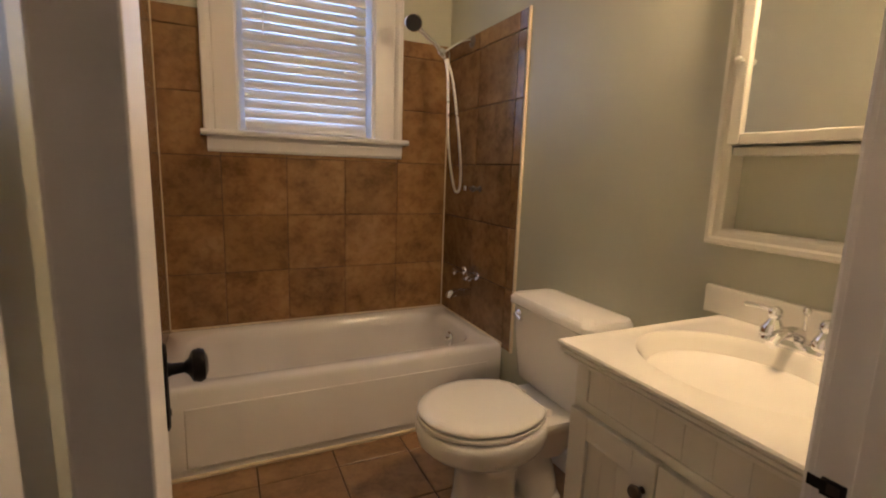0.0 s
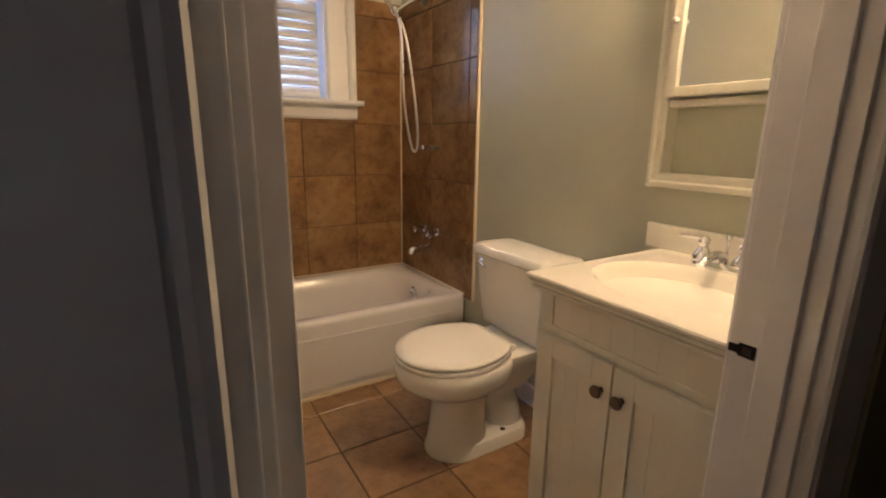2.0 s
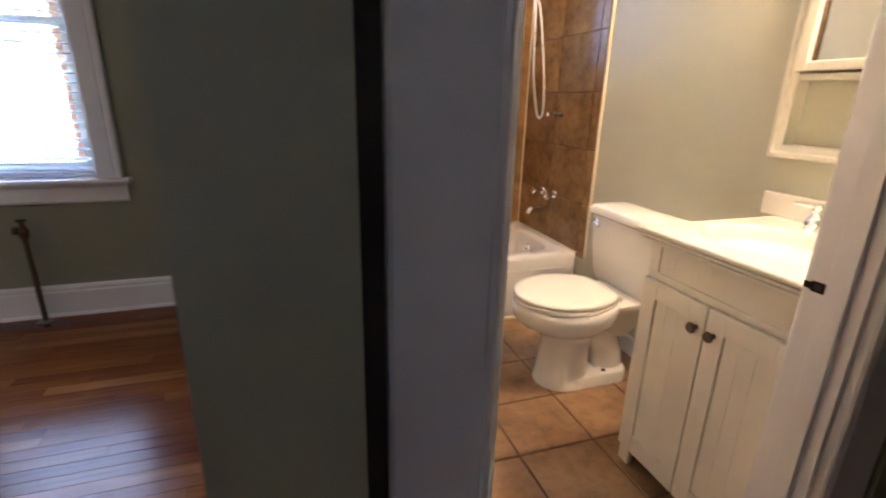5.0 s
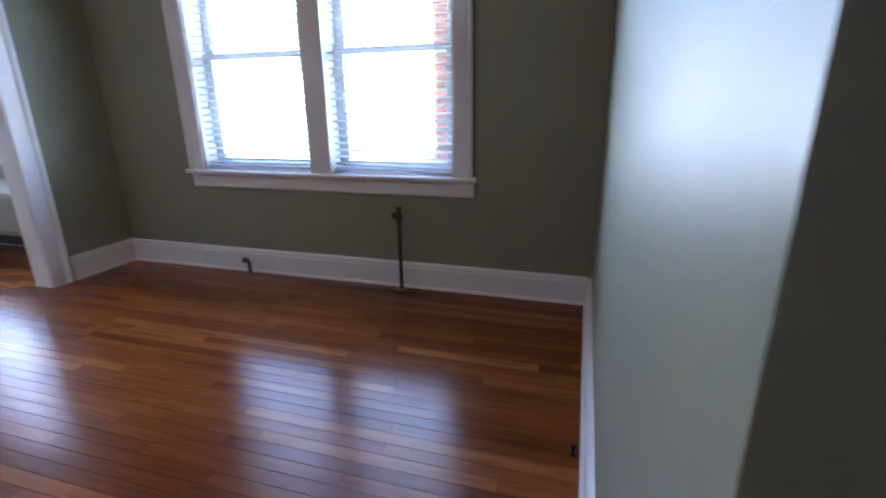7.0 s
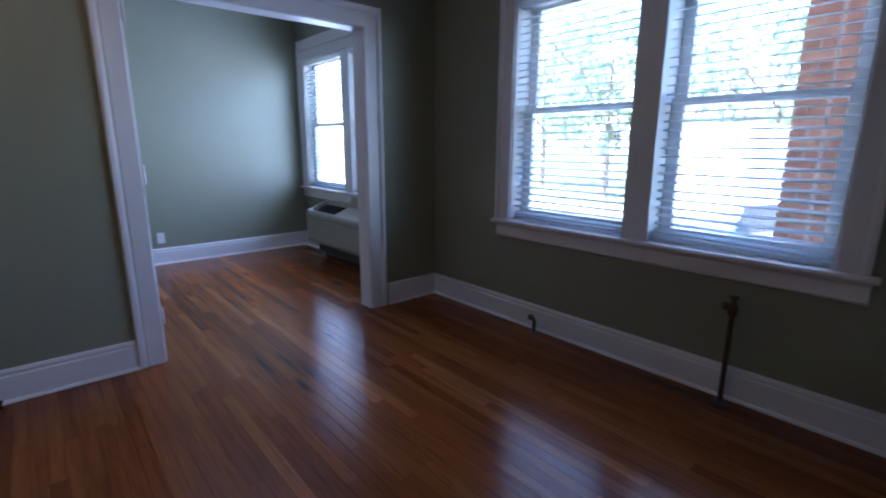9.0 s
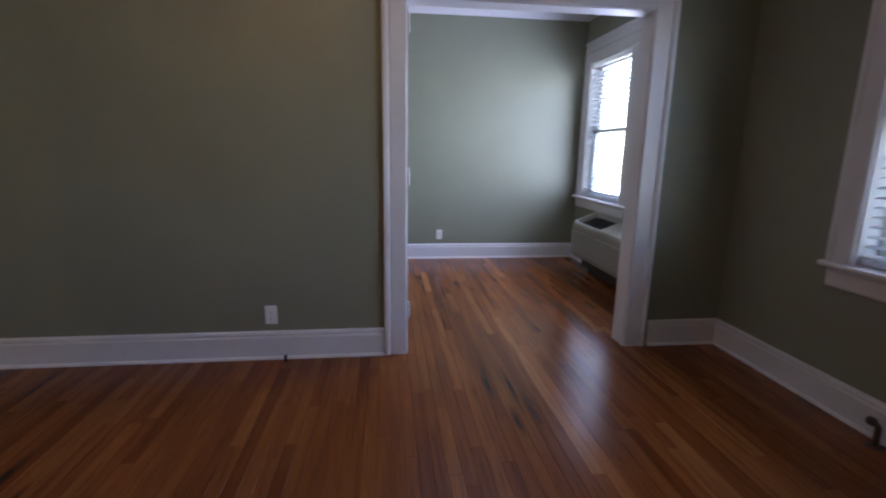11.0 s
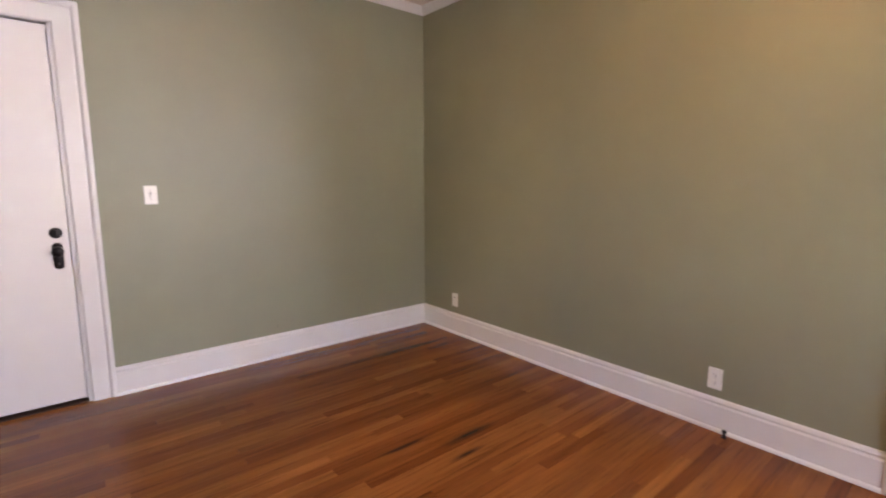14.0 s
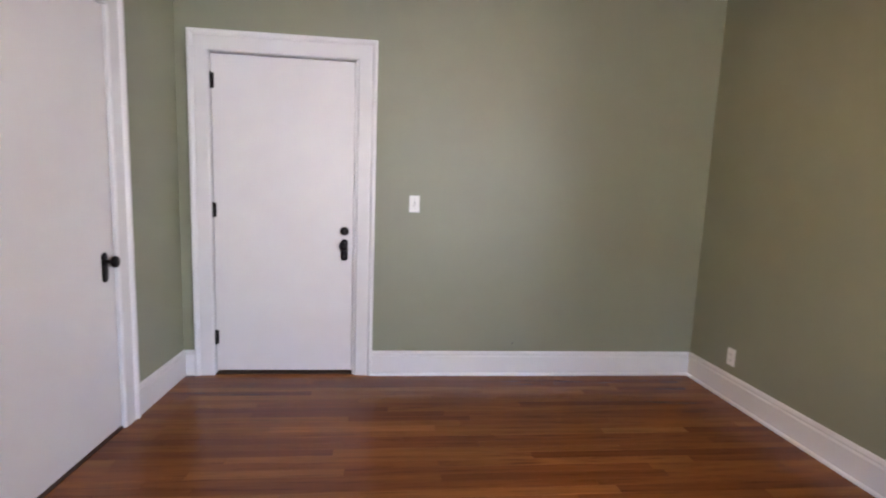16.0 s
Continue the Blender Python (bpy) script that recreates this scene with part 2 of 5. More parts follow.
def make_glass():
    m, n, l, b = nodes_of("window_glass", 0.0, 0.0, (1, 1, 1))
    tr, gl, mx, fr = n.new("ShaderNodeBsdfTransparent"), n.new("ShaderNodeBsdfGlossy"), n.new("ShaderNodeMixShader"), n.new("ShaderNodeLayerWeight")
    gl.inputs["Roughness"].default_value = 0.02
    fr.inputs["Blend"].default_value = 0.12
    mr = n.new("ShaderNodeMapRange")
    mr.inputs["To Min"].default_value, mr.inputs["To Max"].default_value = 0.04, 0.5
    l.new(fr.outputs["Facing"], mr.inputs[0])
    l.new(mr.outputs[0], mx.inputs[0])
    l.new(tr.outputs[0], mx.inputs[1])
    l.new(gl.outputs[0], mx.inputs[2])
    l.new(mx.outputs[0], n["Material Output"].inputs[0])
    return m


GLASS = make_glass()
OBSCURE_GLASS = painted("obscure_bathroom_glass", (0.8, 0.82, 0.86), 0.12, 0.03, 90, 0.4)
translucent_slats(OBSCURE_GLASS, 0.9, (0.60, 0.66, 0.80))


def make_bulb(name, strength, colour=(1.0, 0.69, 0.42, 1)):
    m, n, l, b = nodes_of(name, 0.4, 0.0, (0.9, 0.85, 0.75))
    b.inputs["Emission Color"].default_value = colour
    b.inputs["Emission Strength"].default_value = strength
    return m


BULB = make_bulb("warm_bulb_glass", 35.0)
DOME = make_bulb("warm_dome_glass", 1.6, (1.0, 0.58, 0.20, 1))


# ---- mesh helpers ----
def mesh_of(name, bm, mat, smooth=False):
    me = bpy.data.meshes.new(name)
    bmesh.ops.recalc_face_normals(bm, faces=bm.faces)
    bm.to_mesh(me)
    bm.free()
    me.materials.append(mat)
    if smooth:
        me.shade_smooth()
    return me


def part(name, bm, mat, parent=None, label="", smooth=False, bevel=0.0, sharp=40):
    ob = new(name, mesh_of(name, bm, mat, smooth))
    if smooth:
        ob.data.set_sharp_from_angle(angle=radians(sharp))
    if parent is not None:
        ob.parent = parent
    if bevel:
        mod = ob.modifiers.new("bevel", "BEVEL")
        mod.width, mod.segments, mod.limit_method = bevel, 2, "ANGLE"
    if label:
        tagged(ob, label)
    return ob


def thing(name, at, label, category, group="", kind=""):
    ob = new(name)
    ob.empty_display_size = 0.05
    ob.matrix_world = at if isinstance(at, Matrix) else Matrix.Translation(at)
    return tagged(ob, label, category, group, kind)


def box(bm, x0, x1, y0, y1, z0, z1):
    v = [bm.verts.new((x, y, z)) for z in (z0, z1) for y in (y0, y1) for x in (x0, x1)]
    for a, b, c, d in ((0, 2, 3, 1), (4, 5, 7, 6), (0, 1, 5, 4), (2, 6, 7, 3), (0, 4, 6, 2), (1, 3, 7, 5)):
        bm.faces.new((v[a], v[b], v[c], v[d]))
    return bm


def boxes(*specs):
    bm = bmesh.new()
    for s in specs:
        box(bm, *s)
    return bm


def loft(loops, closed_ends=True, bm=None):
    """Skin over rings of points with the same count."""
    bm = bm or bmesh.new()
    rings = [[bm.verts.new(p) for p in ring] for ring in loops]
    n = len(rings[0])
    for a, b in zip(rings, rings[1:]):
        for i in range(n):
            bm.faces.new((a[i], a[(i + 1) % n], b[(i + 1) % n], b[i]))
    if closed_ends:
        bm.faces.new(rings[0][::-1])
        bm.faces.new(rings[-1])
    return bm


def circle(r, z, n=20, ry=None, cx=0.0, cy=0.0):
    ry = r if ry is None else ry
    return [(cx + r * math.cos(2 * math.pi * i / n), cy + ry * math.sin(2 * math.pi * i / n), z) for i in range(n)]


def lathe(profile, n=20):
    return loft([circle(r, z, n) for r, z in profile])


def turned(bm, m):
    bmesh.ops.transform(bm, matrix=m, verts=bm.verts)
    return bm


def squircle(hx, hy, z, r, per=8, cx=0.0, cy=0.0):
    pts = []
    for q, (sx, sy) in enumerate(((1, 1), (-1, 1), (-1, -1), (1, -1))):
        for k in range(per):
            a = math.pi / 2 * (q + k / (per - 1))
            pts.append((cx + sx * (hx - r) + r * math.cos(a), cy + sy * (hy - r) + r * math.sin(a), z))
    return pts


def tube(points, r, n=10):
    """A round pipe along points."""
    pts = [Vector(p) for p in points]
    loops, up = [], None
    for i, p in enumerate(pts):
        d = (pts[min(i + 1, len(pts) - 1)] - pts[max(i - 1, 0)]).normalized()
        if up is None:
            up = d.orthogonal().normalized()
        up = (up - d * up.dot(d)).normalized()
        side = d.cross(up)
        loops.append([tuple(p + (up * math.cos(2 * math.pi * k / n) + side * math.sin(2 * math.pi * k / n)) * r) for k in range(n)])
    return loft(loops)


def smooth_path(points, steps=6):
    pts = [Vector(p) for p in points]
    out = []
    for i in range(len(pts) - 1):
        a, b, c, d = pts[max(i - 1, 0)], pts[i], pts[i + 1], pts[min(i + 2, len(pts) - 1)]
        for k in range(steps):
            t = k / steps
            out.append(0.5 * (2 * b + (c - a) * t + (2 * a - 5 * b + 4 * c - d) * t * t + (3 * b - a - 3 * c + d) * t ** 3))
    return out + [pts[-1]]


def prism(profile, axis, a, b):
    """Extrude a profile of (u, v): axis x gives (t, u, v); axis y gives (u, t, v); axis z gives (u, v, t)."""
    place = {"x": lambda t, u, v: (t, u, v), "y": lambda t, u, v: (u, t, v), "z": lambda t, u, v: (u, v, t)}[axis]
    return loft([[place(t, u, v) for u, v in profile] for t in (a, b)])


def wall_mesh(bm, along, lo, hi, f0, f1, z0, z1, holes):
    """A wall with rectangular holes (lo, hi, bottom, top); along is its running axis."""
    xs = sorted({lo, hi, *[h[0] for h in holes], *[h[1] for h in holes]})
    for a, b in zip(xs, xs[1:]):
        spans, start = [], z0
        for h in sorted((h for h in holes if h[0] <= a + 1e-6 and h[1] >= b - 1e-6), key=lambda h: h[2]):
            if h[2] > start + 1e-6:
                spans.append((start, h[2]))
            start = h[3]
        if start < z1 - 1e-6:
            spans.append((start, z1))
        for s, e in spans:
            if along == "x":
                box(bm, a, b, f0, f1, s, e)
            else:
                box(bm, f0, f1, a, b, s, e)
    bmesh.ops.remove_doubles(bm, verts=bm.verts, dist=1e-5)
    seen = {}
    for f in bm.faces:
        seen.setdefault(frozenset(v.index for v in f.verts), []).append(f)
    return bm


def wall(name, along, lo, hi, f0, f1, mat, label, holes=(), z0=-0.02, z1=2.76):
    bm = wall_mesh(bmesh.new(), along, lo, hi, f0, f1, z0, z1, list(holes))
    return tagged(part(name, bm, mat), label, "wall", kind="structure")


# ---- plan ----
XE, YN, ZC = 3.546, 5.425, 2.74          # main room
XB0, XB1, YB0, YB1 = 3.67, 5.18, 3.08, 5.43  # bathroom
XF = -2.66                               # far room's end wall
XH = 3.66                                # east wall with the closet door

wall("wall_north", "x", -0.13, XE, YN, 5.64, SAGE, "sage green painted plaster wall around a double window", [(0.835, 2.695, 0.72, 2.215)])
wall("wall_west", "y", 0.0, YN, -0.13, 0.0, SAGE, "sage green painted wall beside a wide cased opening", [(3.30, 4.775, -0.02, 2.095)])
wall("wall_south", "x", -0.13, 3.80, -0.14, 0.0, SAGE, "sage green painted wall around the entry door", [(2.505, 3.480, -0.02, 2.165)])
wall("wall_east", "y", 0.0, 2.15, XH, 3.80, SAGE, "sage green painted wall around a closet door", [(0.690, 1.620, -0.02, 2.165)])
# added hall walls out of view, coloured dark to keep the doorway dim
wall("wall_hall_south", "x", 3.80, 6.70, 2.03, 2.15, HALL_BOUNCE_CUT, "added unseen hall wall, darkened to cut bounced light")
wall("wall_hall_east", "y", 2.15, 3.20, 6.58, 6.70, HALL_BOUNCE_CUT, "added unseen hall wall, darkened to cut bounced light")
# unseen boxes added behind both closed doors, block outside light at their gaps
tagged(part("wall_entry_light_block", boxes((2.3, 3.7, -1.30, -1.20, -0.12, 2.76), (2.2, 2.3, -1.30, -0.14, -0.12, 2.76), (3.7, 3.8, -1.30, -0.14, -0.12, 2.76), (2.2, 3.8, -1.30, -0.14, 2.5, 2.6), (2.2, 3.8, -1.30, -0.14, -0.13, -0.022)), SAGE), "added unseen enclosure that stops light leaking under the entry door", "wall", kind="structure")
tagged(part("wall_closet_light_block", boxes((4.6, 4.7, 0.4, 1.9, -0.12, 2.5), (3.80, 4.6, 0.4, 0.5, -0.12, 2.5), (3.80, 4.6, 1.8, 1.9, -0.12, 2.5), (3.80, 4.7, 0.4, 1.9, 2.5, 2.6), (3.80, 4.7, 0.4, 1.9, -0.13, -0.022)), SAGE), "added unseen enclosure that stops light leaking under the closet door", "wall", kind="structure")
wall("wall_hall_north", "x", 5.20, 6.58, 2.96, 3.08, HALL_BOUNCE_CUT, "added unseen hall wall, darkened to cut bounced light")
bm = wall_mesh(bmesh.new(), "x", XE, 3.685, 2.895, YB0, -0.02, 2.76, [])
wall_mesh(bm, "x", 3.685, 5.20, 2.99, YB0, -0.02, 2.76, [(3.845, 4.559, -0.02, 2.08)])
wall_mesh(bm, "x", 4.699, 5.20, 2.96, 2.99, -0.02, 2.76, [])
tagged(part("wall_bathroom_south", bm, SAGE), "sage green painted wall around the bathroom doorway", "wall", kind="structure")
wall("wall_bathroom_west", "y", YB0, YN + 0.2, XE, XB0, SAGE, "sage green painted wall between room and bathroom")
wall("wall_bathroom_north", "x", XB0, 5.30, YB1, 5.64, BATH_SAGE, "pale sage bathroom wall around a small window", [(4.03, 4.725, 1.33, 2.30)])
wall("wall_bathroom_east", "y", YB0, YB1, XB1, 5.30, BATH_SAGE, "pale sage painted bathroom wall", [(3.310, 3.664, 1.056, 1.772)])
wall("wall_far_west", "y", 1.5, 5.64, XF - 0.13, XF, SAGE, "sage green end wall of the far room")
wall("wall_far_north", "x", XF, -0.13, 5.475, 5.64, SAGE, "sage green wall around the far room window", [(-2.495, -0.495, 0.74, 2.245)])
wall("wall_far_south", "x", XF, -0.13, 1.37, 1.5, SAGE, "plain sage green far room wall")
# thin inner lining of the bathroom side walls
tagged(part("wall_bathroom_lining", boxes((XB0, XB0 + 0.004, YB0 + 0.004, YB1, 0, 2.74)), BATH_SAGE), "pale sage bathroom wall paint", "wall", kind="structure")
tagged(part("wall_bathroom_lining", boxes((XB0 + 0.004, 3.845, YB0, YB0 + 0.004, 0, 2.74), (4.559, XB1, YB0, YB0 + 0.004, 0, 2.74), (3.845, 4.559, YB0, YB0 + 0.004, 2.08, 2.74)), BATH_SAGE), "pale sage bathroom wall paint", "wall", kind="structure")
tagged(part("ceiling", boxes((-2.79, 3.80, -0.14, 5.64, ZC + 0.02, 2.9), (3.80, 6.70, 1.83, 5.64, ZC + 0.02, 2.9)), CEILING), "flat painted ceiling", "ceiling", kind="structure")


def floor_base():
    bm = boxes((XF, 3.80, 0.0, 5.64, -0.12, -0.022), (3.80, 6.70, 1.83, 5.64, -0.12, -0.022), (2.5, 3.48, -0.14, 0.0, -0.12, -0.022), (3.66, 3.80, 0.0, 1.83, -0.121, -0.023))
    return tagged(part("floor", bm, SUBFLOOR), "glossy reddish-brown oak strip floor", "floor", kind="structure")


FLOOR = floor_base()

# crown mould, baseboards
CROWN = [(0, 0), (0, -0.06), (0.012, -0.055), (0.03, -0.03), (0.045, -0.012), (0.05, 0)]
BASE = [(0, 0), (0.020, 0), (0.020, 0.135), (0.014, 0.143), (0.014, 0.150), (0.018, 0.156), (0.012, 0.168), (0.004, 0.174), (0, 0.174)]
SHOE = [(0.020, 0), (0.034, 0), (0.032, 0.009), (0.027, 0.015), (0.020, 0.017)]


def runs(name, prof, z, mat, label, category, spans, shrink=0.0):
    """Mouldings along walls: (side, face, lo, hi); side is the way the moulding looks."""
    obs = []
    for side, face, lo, hi in spans:
        sgn = 1 if side in "EN" else -1
        if side in "EW":
            bm = prism([(face + sgn * u, z + v) for u, v in prof], "y", lo, hi)
        else:
            bm = prism([(face + sgn * u, z + v) for u, v in prof], "x", lo, hi)
        obs.append(tagged(part(name, bm, mat), label, category, kind="structure"))
    return obs


BASE_SPANS = [
    ("E", 0.0, 0.0, 3.178), ("E", 0.0, 4.922, YN), ("S", YN, 0.020, XE - 0.02), ("W", XE, 2.895, YN),
    ("N", 0.0, 0.020, 2.392), ("N", 0.0, 3.578, XH - 0.02), ("W", XH, 0.0, 0.604), ("W", XH, 1.72, 2.15),
    ("S", 2.895, XE, 3.683), ("E", XF, 1.52, 5.475), ("S", 5.475, XF + 0.02, -0.13), ("W", -0.13, 1.5, 3.16), ("W", -0.13, 4.94, 5.455),
    ("S", 2.96, 4.69, 6.58),
]
runs("baseboard", BASE, 0.0, WHITE, "tall white painted baseboard with moulded top", "baseboard", BASE_SPANS)
runs("baseboard", SHOE, 0.0, WHITE, "white quarter-round shoe moulding at the floor", "baseboard", BASE_SPANS[:5] + BASE_SPANS[9:11])
runs("baseboard", [(0, 0), (0.012, 0), (0.012, 0.085), (0.006, 0.095), (0, 0.095)], 0.0, WHITE, "low white bathroom baseboard", "baseboard",
     [("W", XB1, 3.63, 4.63), ("E", XB0 + 0.004, YB0 + 0.02, 4.62)])
runs("trim", CROWN, ZC + 0.02, WHITE, "small white crown moulding", "moulding",
     [("E", 0.0, 0.0, YN), ("S", YN, 0.0, XE), ("N", 0.0, 0.0, XH), ("W", XE, 2.895, YN), ("E", XF, 1.5, 5.475), ("S", 5.475, XF, -0.13), ("W", -0.13, 1.5, 5.475), ("W", XH, 0, 2.15)])

CASING = [(0.0, 0.0), (0.0, 0.012), (0.008, 0.018), (0.082, 0.020), (0.088, 0.016), (0.094, 0.024), (0.104, 0.031), (0.118, 0.031), (0.124, 0.026), (0.124, 0.0)]


FLAT = [(0.0, 0.0), (0.0, 0.014), (0.003, 0.019), (0.009, 0.021), (0.014, 0.018), (0.018, 0.0215), (0.119, 0.0225), (0.124, 0.018), (0.124, 0.0)]


def casing(parent, along, face, sgn, lo, hi, top, width=0.124, bottom=0.0, mat=None, name="casing", prof=None):
    """Mitred door or window casing round an opening on the plane face; sgn is the way it stands proud."""
    k = width / 0.124
    loops = []
    for (a, z, da, dz) in ((lo, bottom, -1, 0), (lo, top, -1, 1), (hi, top, 1, 1), (hi, bottom, 1, 0)):
        ring = []
        for u, v in prof or CASING:
            p, q, r = a + da * u * k, face + sgn * v, z + dz * u * k
            ring.append((p, q, r) if along == "x" else (q, p, r))
        loops.append(ring)
    return part(name, loft(loops), mat or WHITE, parent)


def knob_set(parent, at, way, z_plate=0.0, mat=None, tall=0.17):
    """Old escutcheon plate with a round knob; way is the outward direction (unit x or y)."""
    mat = mat or BLACK
    m = Matrix.Translation(at) @ Vector(way).to_track_quat("Z", "Y").to_matrix().to_4x4()
    up = (m.to_3x3().inverted() @ Vector((0, 0, 1))).normalized()
    ang = math.atan2(up.y, up.x)
    m = m @ Matrix.Rotation(ang, 4, "Z")
    plate = loft([[(x, y, z) for x, y, _ in squircle(tall / 2, 0.024, 0, 0.022, 6, cx=-0.03)] for z in (0.0, 0.003)] + [[(x, y, 0.006) for x, y, _ in squircle(tall / 2 - 0.005, 0.019, 0, 0.018, 6, cx=-0.03)]])
    part("escutcheon", turned(plate, m), mat, parent, "black escutcheon plate", smooth=True)
    knob = lathe([(0.013, 0.004), (0.010, 0.012), (0.009, 0.030), (0.014, 0.036), (0.026, 0.042), (0.029, 0.052), (0.026, 0.060), (0.014, 0.065), (0.002, 0.066)], 24)
    part("knob", turned(knob, m), mat, parent, "round black door knob", smooth=True)
    hole = lathe([(0.006, 0.004), (0.006, 0.0075), (0.003, 0.0078)], 10)
    part("keyhole", turned(hole, m @ Matrix.Translation((-0.075, 0, 0))), DARK_GRILLE, parent)


def hinge(parent, at, mat, axis_off=0.0):
    bm = lathe([(0.0045, -0.006), (0.0065, 0.0), (0.0065, 0.095), (0.0045, 0.101)], 10)
    h = part("hinge", turned(bm, Matrix.Translation(at)), mat, parent, "black barrel hinge" if mat is BLACK else "painted-over barrel hinge", smooth=True)
    if mat is BLACK:
        part("hinge_leaf", boxes((at[0] - 0.020, at[0] - 0.002, at[1] - 0.007, at[1] - 0.0045, at[2], at[2] + 0.095)), mat, h)
    return h


# ---- doors and openings ----
d1 = thing("door_1", (2.99, 0, 0), "closed flush white entry door with black hinges, deadbolt and lever plate", "door", kind="structure")
d1.matrix_world = Matrix.Identity(4)
part("leaf", boxes((2.537, 3.448, -0.052, -0.012, 0.026, 2.13)), DOOR_WHITE, d1, bevel=0.003)
casing(d1, "x", 0.0, 1, 2.514, 3.455, 2.141)
part("jamb", boxes((2.505, 2.531, -0.13, 0.0, 0, 2.139), (3.454, 3.480, -0.13, 0.0, 0, 2.139), (2.505, 3.480, -0.13, 0.0, 2.139, 2.165)), WHITE, d1)
part("door_stop", boxes((2.531, 2.545, -0.075, -0.055, 0, 2.139), (3.44, 3.454, -0.075, -0.055, 0, 2.139)), WHITE, d1)
part("threshold", boxes((2.53, 3.455, -0.12, 0.0, -0.02, 0.006)), SUBFLOOR, d1, "dark worn wooden threshold")
for z in (1.915, 1.085, 0.215):
    hinge(d1, (3.4505, -0.006, z), BLACK)
bolt = lathe([(0.030, 0), (0.030, 0.008), (0.026, 0.014), (0.012, 0.016), (0.002, 0.0165)], 24)
part("deadbolt", turned(bolt, Matrix.Translation((2.594, -0.012, 1.015)) @ Matrix.Rotation(radians(-90), 4, "X")), BLACK, d1, "round black deadbolt", smooth=True)
part("thumb_turn", boxes((2.590, 2.598, 0.003, 0.020, 0.998, 1.032)), BLACK, d1, bevel=0.002)
knob_set(d1, (2.594, -0.012, 0.915), (0, 1, 0), tall=0.15)

d2 = thing("door_2", (0, 0, 0), "closed flush white closet door with a black knob", "door", kind="structure")
part("leaf", boxes((XH + 0.010, XH + 0.048, 0.722, 1.600, 0.012, 2.13)), DOOR_WHITE, d2, bevel=0.003)
casing(d2, "y", XH, -1, 0.728, 1.590, 2.135)
part("jamb", boxes((XH, XH + 0.13, 0.690, 0.716, 0, 2.139), (XH, XH + 0.13, 1.606, 1.62, 0, 2.139), (XH, XH + 0.13, 0.690, 1.62, 2.139, 2.165)), WHITE, d2)
part("threshold", boxes((XH, XH + 0.12, 0.72, 1.60, -0.02, 0.005)), SUBFLOOR, d2, "dark worn wooden threshold")
knob_set(d2, (XH + 0.010, 0.800, 0.905), (-1, 0, 0), tall=0.15)

d3 = thing("door_3", (0, 0, 0), "white bathroom door standing open with black knobs on both faces", "door", kind="structure")
HINGE = pose(3.880, 3.092, 0, 0, 0, 6.2)
d3.matrix_world = HINGE
part("leaf", boxes((0.0, 0.036, 0.006, 0.640, 0.012, 2.03)), DOOR_WHITE, d3, bevel=0.002)
knob_set(d3, (0.036, 0.585, 0.860), (1, 0, 0), tall=0.15)
knob_set(d3, (0.0, 0.585, 0.860), (-1, 0, 0), tall=0.15)
for z in (1.80, 0.2):
    hinge(d3, (-0.004, 0.0, z), WHITE)

bd = thing("trim_bathroom_doorway", (0, 0, 0), "white painted bathroom door frame with worn edges and a dark strike plate", "door frame", kind="structure")
casing(bd, "x", 2.985, -1, 3.852, 4.551, 2.068, width=0.130, prof=FLAT)
# strip at the slot's back, its dark colour stands for the slot's shade
part("gap_shade_strip", boxes((3.687, 3.726, 2.980, 2.9895, 0.0, 2.74)), SHADE_FILL, bd, "dark strip that paints shade into the gap beside the casing")
part("jamb", boxes((3.845, 3.866, 2.985, 3.086, 0, 2.06), (4.538, 4.559, 2.985, 3.086, 0, 2.06), (3.845, 4.559, 2.985, 3.086, 2.06, 2.08)), WHITE, bd, bevel=0.002)
part("door_stop", boxes((3.866, 3.878, 3.008, 3.046, 0, 2.06), (4.526, 4.538, 3.008, 3.046, 0, 2.06), (3.878, 4.526, 3.008, 3.046, 2.048, 2.06)), WHITE, bd, bevel=0.002)
part("strike_plate", boxes((4.5355, 4.5385, 3.053, 3.076, 0.861, 0.881), (4.5365, 4.5385, 3.076, 3.090, 0.864, 0.877)), BLACK, bd, "dark bronze strike plate")
# flat dark patch paints the shade inside the strike's hole
part("strike_hole", boxes((4.5348, 4.536, 3.058, 3.070, 0.865, 0.877)), SHADE_FILL, bd)
casing(bd, "x", YB0 + 0.004, 1, 3.852, 4.551, 2.068, width=0.09)
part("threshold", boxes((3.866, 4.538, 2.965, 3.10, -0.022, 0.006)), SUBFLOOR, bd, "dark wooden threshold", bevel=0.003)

op = thing("trim_opening", (0, 0, 0), "wide white cased opening with painted-over hinges", "doorway trim", kind="structure")
casing(op, "y", 0.0, 1, 3.318, 4.757, 2.077, width=0.142)
casing(op, "y", -0.13, -1, 3.318, 4.757, 2.077, width=0.142)
part("jamb", boxes((-0.13, 0.0, 3.30, 3.322, 0, 2.073), (-0.13, 0.0, 4.753, 4.775, 0, 2.073), (-0.13, 0.0, 3.30, 4.775, 2.073, 2.095)), WHITE, op)
for z in (1.90, 1.06, 0.24):
    hinge(op, (0.004, 3.327, z), WHITE)
    part("hinge_leaf", boxes((-0.040, 0.0, 3.322, 3.325, z, z + 0.095)), WHITE, op, "painted-over hinge leaf")


